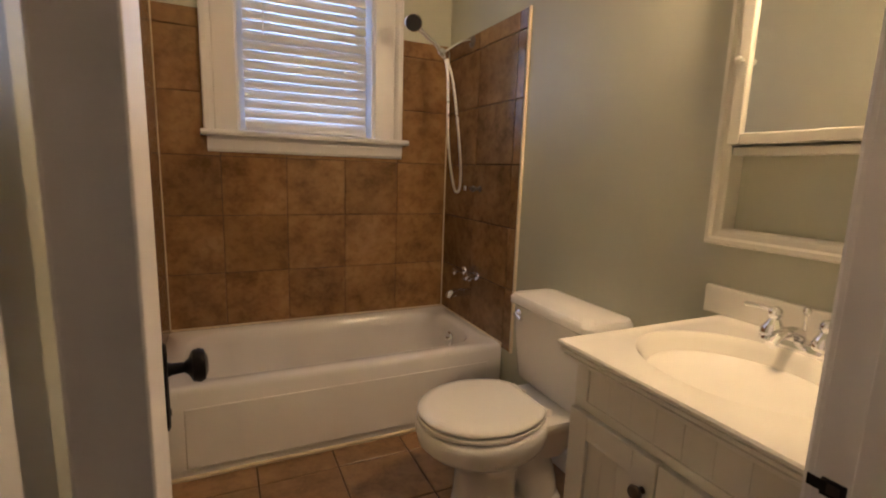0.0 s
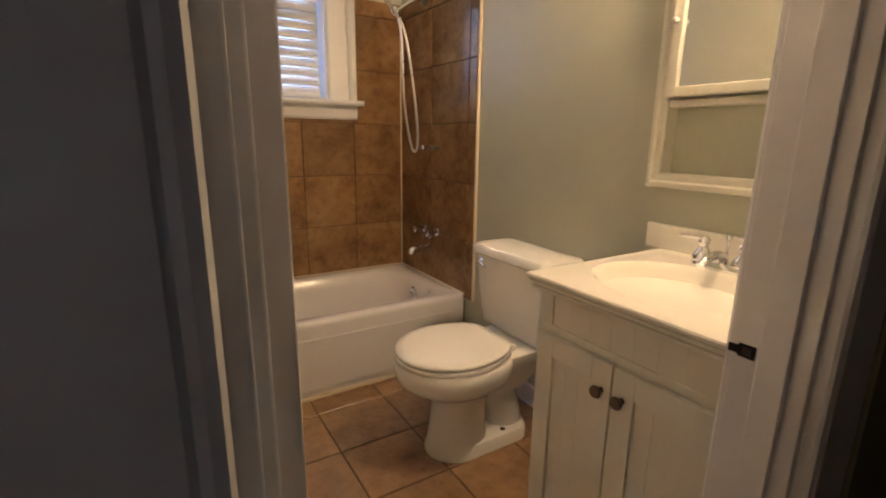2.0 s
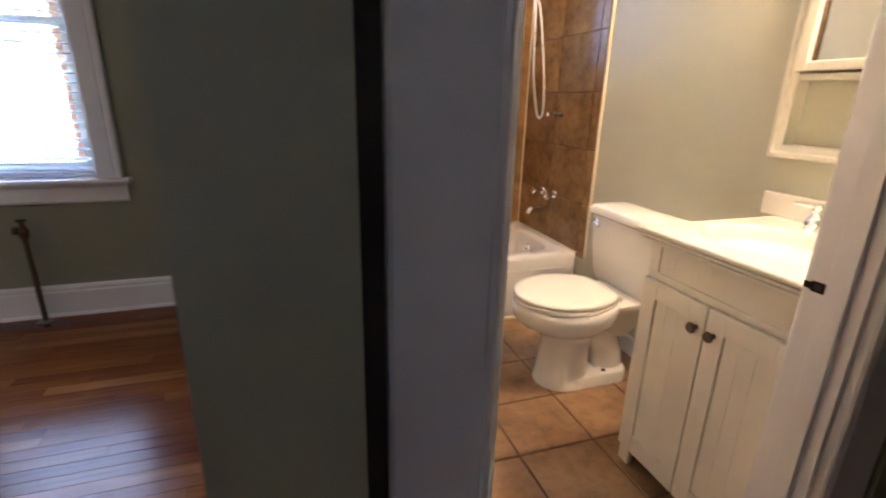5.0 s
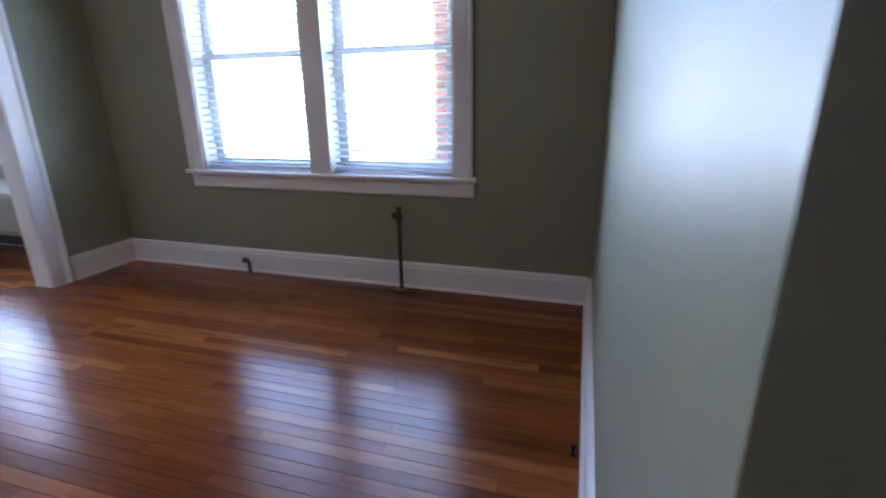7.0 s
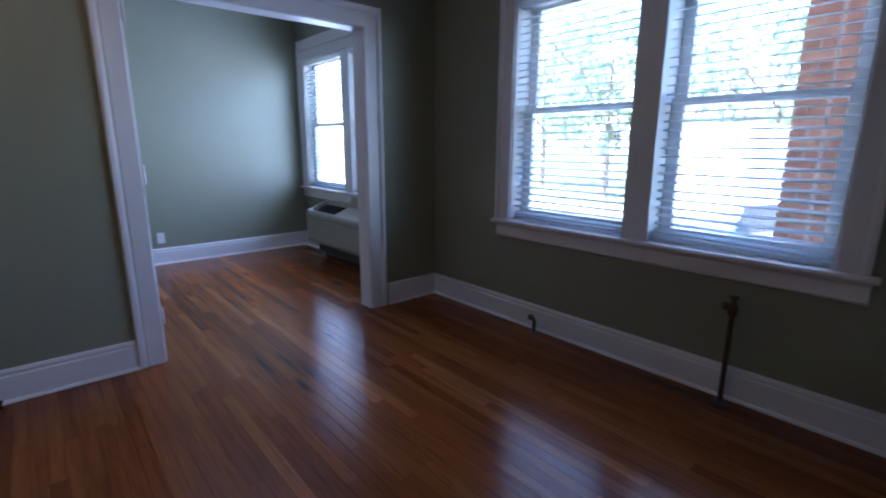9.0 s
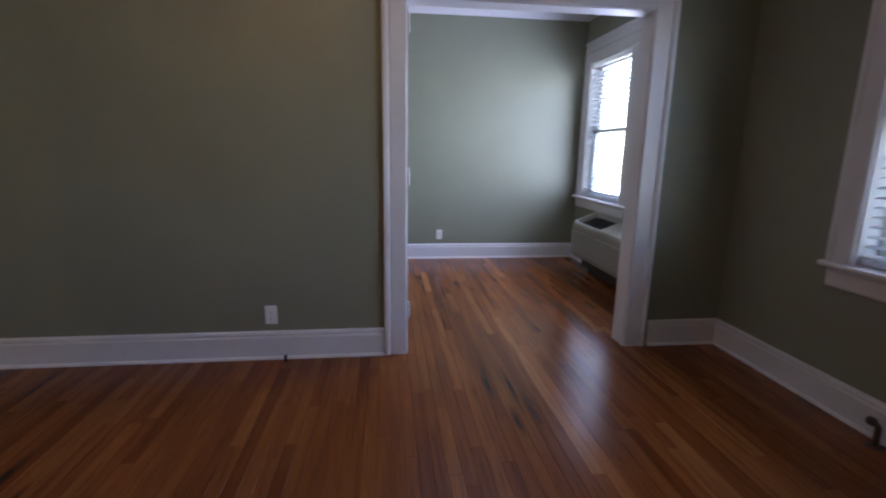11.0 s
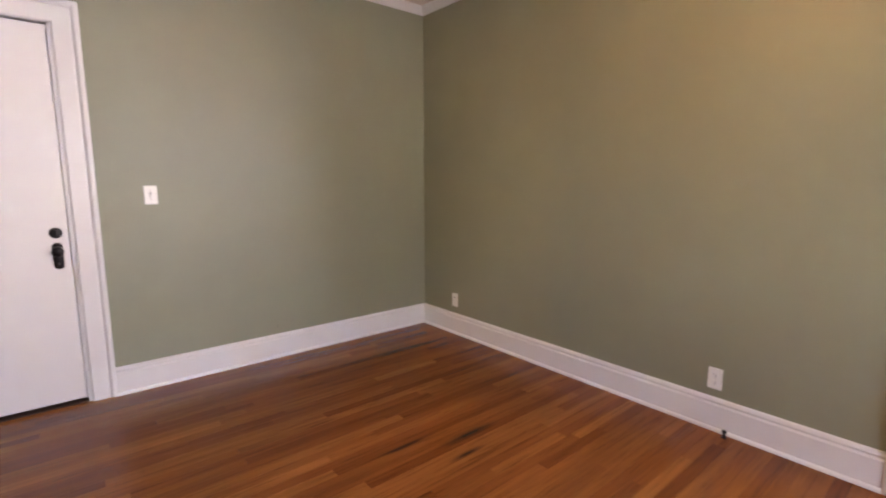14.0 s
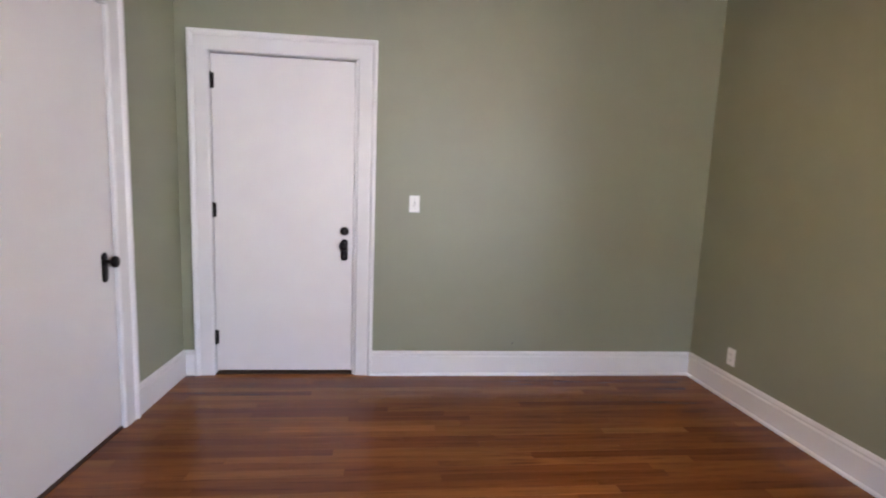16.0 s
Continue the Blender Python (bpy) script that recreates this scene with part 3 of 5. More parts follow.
# ---- windows ----
def slat_mesh(length, depth, mat, sag=0.004):
    prof = [(-depth / 2, 0), (-depth / 4, sag * 0.75), (0, sag), (depth / 4, sag * 0.75), (depth / 2, 0), (depth / 2, 0.003), (depth / 4, sag * 0.75 + 0.003), (0, sag + 0.003), (-depth / 4, sag * 0.75 + 0.003), (-depth / 2, 0.003)]
    return mesh_of("slat", prism(prof, "x", -length / 2, length / 2), mat)


def blind(x0, x1, z0, z1, y, tilt, pitch, label, lean=0.0, depth=0.05, wand=None, mat=None):
    mat = mat or SLAT_WHITE
    b = thing("window_blind", (0, 0, 0), label, "blind", "window blinds")
    cx, length = (x0 + x1) / 2, x1 - x0 - 0.012
    me = slat_mesh(length, depth, mat)
    part("head_rail", boxes((x0 + 0.004, x1 - 0.004, y - 0.028, y + 0.028, z1 - 0.05, z1 - 0.004)), mat, b, bevel=0.003)
    n = int((z1 - 0.07 - z0 - 0.03) / pitch)
    rng = random.Random(int(x0 * 100))
    for i in range(n):
        s = new("slat", me)
        z = z0 + 0.045 + i * pitch
        k = max(0.0, 1 - i / 3.0)
        s.matrix_world = pose(cx, y, z, tilt + rng.uniform(-0.6, 0.6), lean * k + rng.uniform(-0.06, 0.06), rng.uniform(-0.1, 0.1))
        s.parent = b
    rail = part("bottom_rail", boxes((-length / 2, length / 2, -0.026, 0.026, -0.010, 0.010)), mat, b, bevel=0.003)
    rail.matrix_world = pose(cx, y, z0 + 0.016, 0, lean, 0)
    for f in (0.14, 0.5, 0.86) if length > 0.7 else (0.2, 0.8):
        x = x0 + (x1 - x0) * f
        part("ladder_cord", boxes((x - 0.0012, x + 0.0012, y - 0.027, y - 0.025, z0 + 0.02, z1 - 0.03), (x - 0.0012, x + 0.0012, y + 0.025, y + 0.027, z0 + 0.02, z1 - 0.03)), mat, b)
    if wand is not None:
        part("tilt_wand", tube([(wand, y - 0.04, z1 - 0.04), (wand, y - 0.042, z1 - 0.45)], 0.004, 8), mat, b, "thin hanging tilt wand")
    return b


def window(name, label, bays, z0, z1, face, outer, mull, sill_x, cas_w=0.13, stool_z=None, rail=None, apron=0.10, sill_proud=0.055, glass=None, stile=0.045):
    w = thing(name, (0, 0, 0), label, "window", kind="structure")
    lo, hi = bays[0][0], bays[-1][1]
    bottom = z0
    casing(w, "x", face, -1, lo - 0.008, hi + 0.008, z1 + 0.008, width=cas_w, bottom=bottom)
    part("jamb", boxes((lo - 0.018, lo, face, outer, z0, z1), (hi, hi + 0.018, face, outer, z0, z1), (lo - 0.018, hi + 0.018, face, outer, z1, z1 + 0.018)), WHITE, w)
    if mull:
        part("mullion", boxes((mull[0], mull[1], face - 0.020, outer, z0, z1)), WHITE, w, bevel=0.004)
    prof = [(face - sill_proud, z0 - 0.026), (face - sill_proud - 0.004, z0 - 0.014), (face - sill_proud, z0 - 0.002), (face - sill_proud + 0.006, z0), (outer - 0.02, z0), (outer - 0.02, z0 - 0.028), (face - sill_proud + 0.006, z0 - 0.028)]
    part("window_sill", prism(prof, "x", sill_x[0], sill_x[1]), WHITE, w)
    ap = [(face, z0 - 0.028), (face - 0.030, z0 - 0.028), (face - 0.022, z0 - 0.045), (face - 0.020, z0 - 0.028 - apron + 0.012), (face - 0.012, z0 - 0.028 - apron), (face, z0 - 0.028 - apron)]
    part("apron", prism(ap, "x", sill_x[0] + 0.025, sill_x[1] - 0.025), WHITE, w)
    for a, b in bays:
        ys = outer - 0.085
        f = stile
        mid = rail if rail else (z0 + z1) / 2
        part("lower_sash", boxes((a, a + f, ys, ys + 0.035, z0, mid + 0.02), (b - f, b, ys, ys + 0.035, z0, mid + 0.02), (a + f, b - f, ys, ys + 0.035, z0, z0 + 0.07), (a + f, b - f, ys, ys + 0.035, mid - 0.02, mid + 0.02)), WHITE, w, bevel=0.003)
        part("upper_sash", boxes((a, a + f, ys + 0.037, ys + 0.07, mid - 0.02, z1), (b - f, b, ys + 0.037, ys + 0.07, mid - 0.02, z1), (a + f, b - f, ys + 0.037, ys + 0.07, z1 - 0.05, z1), (a + f, b - f, ys + 0.037, ys + 0.07, mid - 0.02, mid + 0.018)), WHITE, w, bevel=0.003)
        for zz0, zz1, yy in ((z0 + 0.07, mid - 0.02, ys + 0.016), (mid + 0.018, z1 - 0.05, ys + 0.052)):
            g = part("pane", boxes((a + f, b - f, yy, yy + 0.004, zz0, zz1)), glass or GLASS, w)
            g.visible_shadow = False
    return w


WIN_TOP = 2.20
window("window_1", "double sash window with white casing, sill and apron", [(0.848, 1.708), (1.864, 2.680)], 0.75, WIN_TOP, YN, 5.63, (1.708, 1.864), (0.708, 2.845), cas_w=0.124, rail=1.505, stile=0.066)
blind(0.852, 1.704, 0.755, WIN_TOP, 5.475, 8, 0.046, "white horizontal slat blind, slats open, lowered to the sill")
blind(1.868, 2.676, 0.755, WIN_TOP, 5.475, 8, 0.046, "white slat blind, slats open, bottom rail hanging askew", lean=1.2)
far = window("window_2", "far room double sash window with white casing", [(-2.480, -1.575), (-1.415, -0.510)], 0.765, 2.230, 5.475, 5.63, (-1.575, -1.415), (-2.652, -0.34), cas_w=0.13, rail=1.50, stile=0.06)
part("head_board", boxes((-2.615, -0.375, 5.451, 5.475, 2.370, 2.438), (-2.625, -0.365, 5.443, 5.475, 2.438, 2.458)), WHITE, far, "flat white head board over the casing", bevel=0.003)
blind(-2.476, -1.579, 0.77, 2.230, 5.505, -4, 0.046, "white horizontal slat blind, slats open, over the far window")
blind(-1.411, -0.514, 0.77, 2.230, 5.505, -4, 0.046, "white horizontal slat blind, slats open, over the far window")
window("window_3", "small bathroom sash window with wide white casing and sill", [(4.045, 4.710)], 1.360, 2.28, YB1 - 0.008, 5.63, None, (3.865, 4.905), cas_w=0.160, apron=0.075, sill_proud=0.065, glass=OBSCURE_GLASS)
blind(4.060, 4.695, 1.365, 2.28, 5.482, 63, 0.047, "white slat blind tilted nearly shut over the bathroom window", wand=4.16, mat=SLAT_CREAM)

# ---- window and bathroom lamps ----
DAY = (0.66, 0.735, 1.0)
for x, w in ((1.278, 0.80), (2.272, 0.76)):
    area_lamp("window_daylight", (x, 5.435, 1.47), (x, 0.0, 1.47), w, 1.38, WINDOW_W, DAY, 140)
for x in (-2.03, -0.96):
    area_lamp("window_daylight", (x, 5.470, 1.48), (x, 0.0, 1.48), 0.84, 1.40, FAR_W, DAY, 140)
area_lamp("window_daylight", (4.378, 5.44, 1.82), (4.378, 3.0, 1.5), 0.62, 0.85, BATH_W, (0.62, 0.72, 1.0))


# ---- bathroom fixtures ----
def bathtub():
    t = thing("bathtub", (4.426, 5.055, 0), "white enamel bathtub with a plain apron, set in a tiled alcove", "bathtub")
    hx, hy = 0.751, 0.362
    loops = []
    for z, k in ((0.0, 0.012), (0.035, 0.012), (0.040, 0.0), (0.345, 0.0), (0.358, 0.004), (0.366, 0.014), (0.368, 0.03)):
        loops.append(squircle(hx, hy - k, z, 0.03, 8))
    for ix, iy, z, r in ((0.665, 0.288, 0.366, 0.17), (0.652, 0.276, 0.355, 0.165), (0.640, 0.262, 0.300, 0.16), (0.615, 0.240, 0.16, 0.15), (0.575, 0.205, 0.075, 0.13), (0.50, 0.150, 0.058, 0.10), (0.2, 0.05, 0.055, 0.04)):
        loops.append(squircle(ix, iy, z, r, 8, cy=0.004))
    part("basin", loft(loops), TUB_WHITE, t, smooth=True, sharp=50)
    ap = boxes((-0.64, 0.66, -hy - 0.003, -hy + 0.01, 0.045, 0.29))
    part("apron_panel", ap, TUB_WHITE, t, bevel=0.003)
    drain = lathe([(0.030, 0), (0.030, 0.003), (0.022, 0.005), (0.004, 0.003)], 20)
    part("drain", turned(drain, Matrix.Translation((0.42, 0.0, 0.0585))), CHROME, t, "chrome drain", smooth=True)
    over = lathe([(0.040, 0), (0.040, 0.006), (0.034, 0.013), (0.012, 0.016), (0.002, 0.016)], 24)
    m = Matrix.Translation((0.632, 0.004, 0.282)) @ Matrix.Rotation(radians(-84), 4, "Y")
    o = part("overflow_plate", turned(over, m), CHROME, t, "round chrome overflow plate", smooth=True)
    lever = loft([[(x, y, z) for x, y, _ in squircle(0.008, 0.018, 0, 0.007, 5)] for z in (0.014, 0.026)])
    part("trip_lever", turned(lever, m), CHROME, o, smooth=True)
    part("foot_caulk", boxes((-hx + 0.01, hx - 0.01, -hy - 0.006, -hy + 0.012, 0.0, 0.012)), CAULK, t, "cream caulk line at the floor", bevel=0.003)
    return t


bathtub()


def egg(front, back, half, z, n=40, sq=1.0):
    """Ring with a round front (towards -x) and a blunter back."""
    pts = []
    for i in range(n):
        a = 2 * math.pi * i / n
        c, s = math.cos(a), math.sin(a)
        x = (back if c > 0 else front) * (abs(c) ** (0.75 if c > 0 else 1.0)) * (1 if c > 0 else -1)
        y = half * (abs(s) ** (0.82 if c > 0 else 1.0)) * (1 if s > 0 else -1)
        pts.append((x, y, z))
    return pts


def seat_ring(grow, z):
    """Outline of seat and lid: round front, sides drawing in straight to a flat back."""
    f, h, back, hb, r = 0.222 + grow, 0.190 + grow, 0.186 + grow, 0.124 + grow, 0.020
    pts = [(-f * math.sin(math.pi * i / 28), h * math.cos(math.pi * i / 28), z) for i in range(29)]
    side = [(0.04, h - 0.004), (0.09, h - 0.017), (0.14, h - 0.040), (back - r, hb + 0.006), (back - 0.006, hb - 0.006), (back, hb - r)]
    return pts + [(x, -y, z) for x, y in side] + [(x, y, z) for x, y in side[::-1]]


def toilet():
    t = thing("toilet", (4.715, 4.105, 0), "white porcelain toilet with the lid down and a chrome flush lever", "toilet")
    # bowl and pedestal, x grows towards the wall
    loops = []
    for f, b, h, z, cx in ((0.130, 0.110, 0.116, 0.0, 0.025), (0.130, 0.110, 0.116, 0.014, 0.025), (0.122, 0.105, 0.108, 0.030, 0.025), (0.110, 0.100, 0.100, 0.12, 0.025), (0.108, 0.105, 0.099, 0.20, 0.025),
                           (0.122, 0.125, 0.110, 0.240, 0.020), (0.162, 0.165, 0.143, 0.270, 0.012), (0.200, 0.195, 0.174, 0.296, 0.006), (0.220, 0.212, 0.188, 0.322, 0.002), (0.226, 0.218, 0.193, 0.355, 0.0), (0.224, 0.218, 0.191, 0.380, 0.0), (0.214, 0.212, 0.183, 0.389, 0.0)):
        loops.append([(x + cx, y, zz) for x, y, zz in egg(f, b, h, z)])
    part("bowl", loft(loops), PORCELAIN, t, smooth=True, sharp=60)
    foot = loft([squircle(0.160, 0.114 - k, z, 0.06, 8, cx=0.150) for z, k in ((0.0, 0.0), (0.036, 0.0), (0.050, 0.006), (0.056, 0.018))])
    part("foot", foot, PORCELAIN, t, smooth=True)
    for s in (-1, 1):
        # surface discs, dark colour in place of the bolt holes' shade
        hole = lathe([(0.011, 0.0), (0.011, 0.002), (0.005, 0.0022)], 14)
        part("bolt_hole", turned(hole, Matrix.Translation((0.185, s * 0.084, 0.0555))), SHADE_FILL, t, "dark disc painting the shade of an empty bolt hole", smooth=True)
    trap = smooth_path([(0.02, 0, 0.250), (0.13, 0, 0.225), (0.205, 0, 0.165), (0.235, 0, 0.09), (0.24, 0, 0.03)], 5)
    part("trapway", tube(trap, 0.082, 20), PORCELAIN, t, smooth=True)
    neck = loft([squircle(0.105, 0.060, 0.20, 0.04, 8, cx=0.225), squircle(0.135, 0.085, 0.27, 0.04, 8, cx=0.255), squircle(0.165, 0.125, 0.335, 0.035, 8, cx=0.290), squircle(0.178, 0.146, 0.368, 0.03, 8, cx=0.292), squircle(0.176, 0.145, 0.386, 0.03, 8, cx=0.292)])
    part("tank_shelf", neck, PORCELAIN, t, smooth=True)
    part("seat", loft([seat_ring(-0.004, 0.391), seat_ring(0.0, 0.395), seat_ring(0.0, 0.405), seat_ring(-0.004, 0.409)]), SEAT_WHITE, t, smooth=True)
    part("lid", loft([seat_ring(-0.005, 0.412), seat_ring(0.0, 0.416), seat_ring(0.0, 0.424), seat_ring(-0.006, 0.430), seat_ring(-0.030, 0.4335), seat_ring(-0.10, 0.4345)]), SEAT_WHITE, t, smooth=True, sharp=60)
    for s in (-1, 1):
        part("seat_hinge", boxes((0.186, 0.222, s * 0.078 - 0.020, s * 0.078 + 0.020, 0.386, 0.412)), SEAT_WHITE, t, bevel=0.006)
        part("hinge_pin", turned(lathe([(0.007, -0.026), (0.007, 0.026)], 10), Matrix.Translation((0.197, s * 0.078, 0.414)) @ Matrix.Rotation(radians(90), 4, "X")), SEAT_WHITE, t, smooth=True)
    tank = loft([squircle(0.075, 0.185, 0.380, 0.035, 8, cx=0.372, cy=0.025), squircle(0.088, 0.200, 0.41, 0.04, 8, cx=0.366, cy=0.025), squircle(0.094, 0.216, 0.56, 0.04, 8, cx=0.361, cy=0.025), squircle(0.096, 0.220, 0.695, 0.035, 8, cx=0.358, cy=0.025)])
    part("tank", tank, PORCELAIN, t, smooth=True)
    top = loft([squircle(0.100, 0.226, 0.694, 0.035, 8, cx=0.355, cy=0.025), squircle(0.107, 0.233, 0.700, 0.04, 8, cx=0.353, cy=0.025), squircle(0.107, 0.233, 0.720, 0.04, 8, cx=0.353, cy=0.025), squircle(0.098, 0.224, 0.734, 0.04, 8, cx=0.355, cy=0.025), squircle(0.06, 0.18, 0.740, 0.04, 8, cx=0.357, cy=0.025)])
    part("tank_lid", top, PORCELAIN, t, smooth=True)
    lev = part("flush_lever", turned(lathe([(0.019, 0), (0.019, 0.006), (0.012, 0.012), (0.009, 0.018)], 16), Matrix.Translation((0.264, 0.190, 0.660)) @ Matrix.Rotation(radians(-90), 4, "Y")), CHROME, t, "chrome flush lever", smooth=True)
    part("lever_arm", tube([(0.249, 0.197, 0.660), (0.243, 0.172, 0.658), (0.242, 0.148, 0.652)], 0.0095, 10), CHROME, lev, smooth=True)
    return t


toilet()


def vanity():
    x0, x1, y0, y1 = 4.668, 5.176, 3.112, 3.612
    v = thing("vanity_cabinet", (0, 0, 0), "cream painted two-door vanity cabinet with beadboard panels and bronze knobs", "cabinet")
    side = boxes((x0 + 0.018, x1, y1 - 0.018, y1, 0.0, 0.80), (x0 + 0.018, x1, y0, y0 + 0.018, 0.0, 0.80), (x1 - 0.012, x1, y0 + 0.018, y1 - 0.018, 0.05, 0.80), (x0 + 0.018, x1 - 0.012, y0 + 0.018, y1 - 0.018, 0.085, 0.10))
    part("body", side, VANITY_WHITE, v)
    face = boxes((x0, x0 + 0.018, y1 - 0.045, y1, 0.0, 0.80), (x0, x0 + 0.018, y0, y0 + 0.045, 0.0, 0.80), (x0, x0 + 0.018, y0 + 0.045, y1 - 0.045, 0.062, 0.10), (x0, x0 + 0.018, y0 + 0.045, y1 - 0.045, 0.672, 0.80))
    part("face_frame", face, VANITY_WHITE, v, bevel=0.0015)
    # toe board coloured near-black to paint the shade under the cabinet
    part("toe_space", boxes((x0 + 0.06, x0 + 0.07, y0 + 0.02, y1 - 0.02, 0.0, 0.085)), SHADE_FILL, v, "recessed toe board with the recess's shade in its dark colour")
    fm = (y0 + y1) / 2 + 0.004
    # false drawer front
    fd = part("drawer_front", boxes((x0 - 0.008, x0, y0 + 0.010, y1 - 0.010, 0.690, 0.706), (x0 - 0.008, x0, y0 + 0.010, y1 - 0.010, 0.784, 0.798), (x0 - 0.008, x0, y0 + 0.010, y0 + 0.045, 0.706, 0.784), (x0 - 0.008, x0, y1 - 0.045, y1 - 0.010, 0.706, 0.784)), VANITY_WHITE, v, bevel=0.0015)
    n = 7
    for i in range(n):
        a = y0 + 0.045 + (y1 - y0 - 0.09) * i / n
        b = y0 + 0.045 + (y1 - y0 - 0.09) * (i + 1) / n
        part("bead_board", boxes((x0 - 0.003, x0, a + 0.0003, b - 0.0003, 0.706, 0.784)), VANITY_WHITE, fd, bevel=0.0005)
    for a, b, kn in ((y0 + 0.008, fm - 0.002, fm - 0.030), (fm + 0.002, y1 - 0.008, fm + 0.026)):
        d = part("door", boxes((x0 - 0.018, x0 - 0.001, a, a + 0.055, 0.075, 0.682), (x0 - 0.018, x0 - 0.001, b - 0.055, b, 0.075, 0.682), (x0 - 0.018, x0 - 0.001, a + 0.055, b - 0.055, 0.075, 0.135), (x0 - 0.018, x0 - 0.001, a + 0.055, b - 0.055, 0.625, 0.682)), VANITY_WHITE, v, bevel=0.002)
        for i in range(3):
            p = a + 0.055 + (b - a - 0.11) * i / 3
            q = a + 0.055 + (b - a - 0.11) * (i + 1) / 3
            part("bead_board", boxes((x0 - 0.010, x0 - 0.001, p + 0.0003, q - 0.0003, 0.135, 0.625)), VANITY_WHITE, d, bevel=0.0005)
        k = lathe([(0.007, 0), (0.006, 0.010), (0.012, 0.014), (0.0155, 0.020), (0.013, 0.025), (0.002, 0.027)], 18)
        part("knob", turned(k, Matrix.Translation((x0 - 0.018, kn, 0.614)) @ Matrix.Rotation(radians(-90), 4, "Y")), BRONZE, d, "round bronze cabinet knob", smooth=True)
    return v


vanity()


def basin_top():
    x0, x1, y0, y1, z = 4.612, 5.178, 3.086, 3.622, 0.840
    t = thing("bathroom_sink", (0, 0, 0), "cream cultured-marble vanity top with a moulded oval basin", "sink")
    cx, cy, n = 4.862, 3.368, 48
    def rect(zz, inset):
        pts = []
        for i in range(n):
            a = 2 * math.pi * i / n + math.pi / 4
            q, f = int(((a - math.pi / 4) % (2 * math.pi)) / (math.pi / 2)), (((a - math.pi / 4) % (math.pi / 2)) / (math.pi / 2))
            X0, X1, Y0, Y1 = x0 + inset, x1, y0, y1 - inset
            c = [(X1, Y1), (X0, Y1), (X0, Y0), (X1, Y0), (X1, Y1)]
            pts.append((c[q][0] + (c[q + 1][0] - c[q][0]) * f, c[q][1] + (c[q + 1][1] - c[q][1]) * f, zz))
        return pts
    def oval(rx, ry, zz):
        return [(cx + rx * math.cos(2 * math.pi * i / n + math.pi / 4), cy + ry * math.sin(2 * math.pi * i / n + math.pi / 4), zz) for i in range(n)]
    loops = [rect(0.801, 0.016), rect(0.802, 0.012), rect(0.809, 0.010), rect(0.8105, 0.013), rect(0.8110, 0.026), rect(0.8150, 0.026), rect(0.8155, 0.007), rect(0.8225, 0.005), rect(0.8235, 0.008), rect(0.8240, 0.020), rect(0.8275, 0.020), rect(0.8280, 0.002), rect(0.835, 0.0), rect(0.8395, 0.003), rect(z, 0.008)]
    loops += [oval(0.186, 0.212, z), oval(0.184, 0.210, z + 0.001), oval(0.181, 0.207, z + 0.001), oval(0.177, 0.203, z - 0.003), oval(0.168, 0.194, z - 0.016), oval(0.150, 0.176, z - 0.05), oval(0.115, 0.135, z - 0.095), oval(0.06, 0.07, z - 0.118), oval(0.022, 0.022, z - 0.121)]
    part("basin_slab", loft(loops), MARBLE, t, smooth=True, sharp=35)
    part("backsplash", loft([[(5.156, y0, zz), (5.1785, y0, zz), (5.1785, y1 + 0.05, zz), (5.156, y1 + 0.05, zz)] for zz in (0.838, 0.915)]), MARBLE, t, bevel=0.005)
    dr = lathe([(0.022, 0), (0.022, 0.003), (0.016, 0.005), (0.003, 0.004)], 18)
    part("drain", turned(dr, Matrix.Translation((cx, cy, z - 0.1205))), CHROME, t, "chrome drain", smooth=True)
    # overflow hole is a dark disc, its shade is only colour
    ov = lathe([(0.008, 0), (0.008, 0.002), (0.003, 0.002)], 12)
    part("overflow_hole", turned(ov, Matrix.Translation((cx - 0.160, cy, z - 0.022)) @ Matrix.Rotation(radians(70), 4, "Y")), SHADE_FILL, t)
    return t


basin_top()


def faucet():
    f = thing("faucet", (5.085, 3.392, 0.840), "chrome centre-set faucet with two lever handles", "faucet")
    base = loft([squircle(0.028, 0.078, z, 0.026, 8) for z in (0.0, 0.010)] + [squircle(0.022, 0.070, 0.018, 0.021, 8)])
    part("base_plate", base, CHROME, f, smooth=True)
    for s in (-1, 1):
        h = lathe([(0.026, 0.008), (0.027, 0.016), (0.024, 0.030), (0.016, 0.042), (0.011, 0.050), (0.015, 0.057), (0.015, 0.066), (0.011, 0.074), (0.003, 0.078), (0.001, 0.078)], 20)
        post = part("handle", turned(h, Matrix.Translation((0, s * 0.052, 0))), CHROME, f, "chrome handle", smooth=True)
        part("lever", tube([(0.0, s * 0.052, 0.066), (-0.004, s * 0.075, 0.070), (-0.008, s * 0.098, 0.071), (-0.010, s * 0.116, 0.069)], 0.0058, 10), CHROME, post, smooth=True)
    sp = smooth_path([(0.010, 0, 0.010), (0.004, 0, 0.030), (-0.030, 0, 0.040), (-0.072, 0, 0.034), (-0.098, 0, 0.018)], 5)
    part("spout", tube(sp, 0.0115, 14), CHROME, f, smooth=True)
    rod = lathe([(0.004, 0.015), (0.004, 0.070), (0.008, 0.074), (0.009, 0.082), (0.005, 0.088), (0.001, 0.089)], 14)
    part("lift_rod", turned(rod, Matrix.Translation((0.020, 0, 0))), CHROME, f, smooth=True)
    return f


faucet()


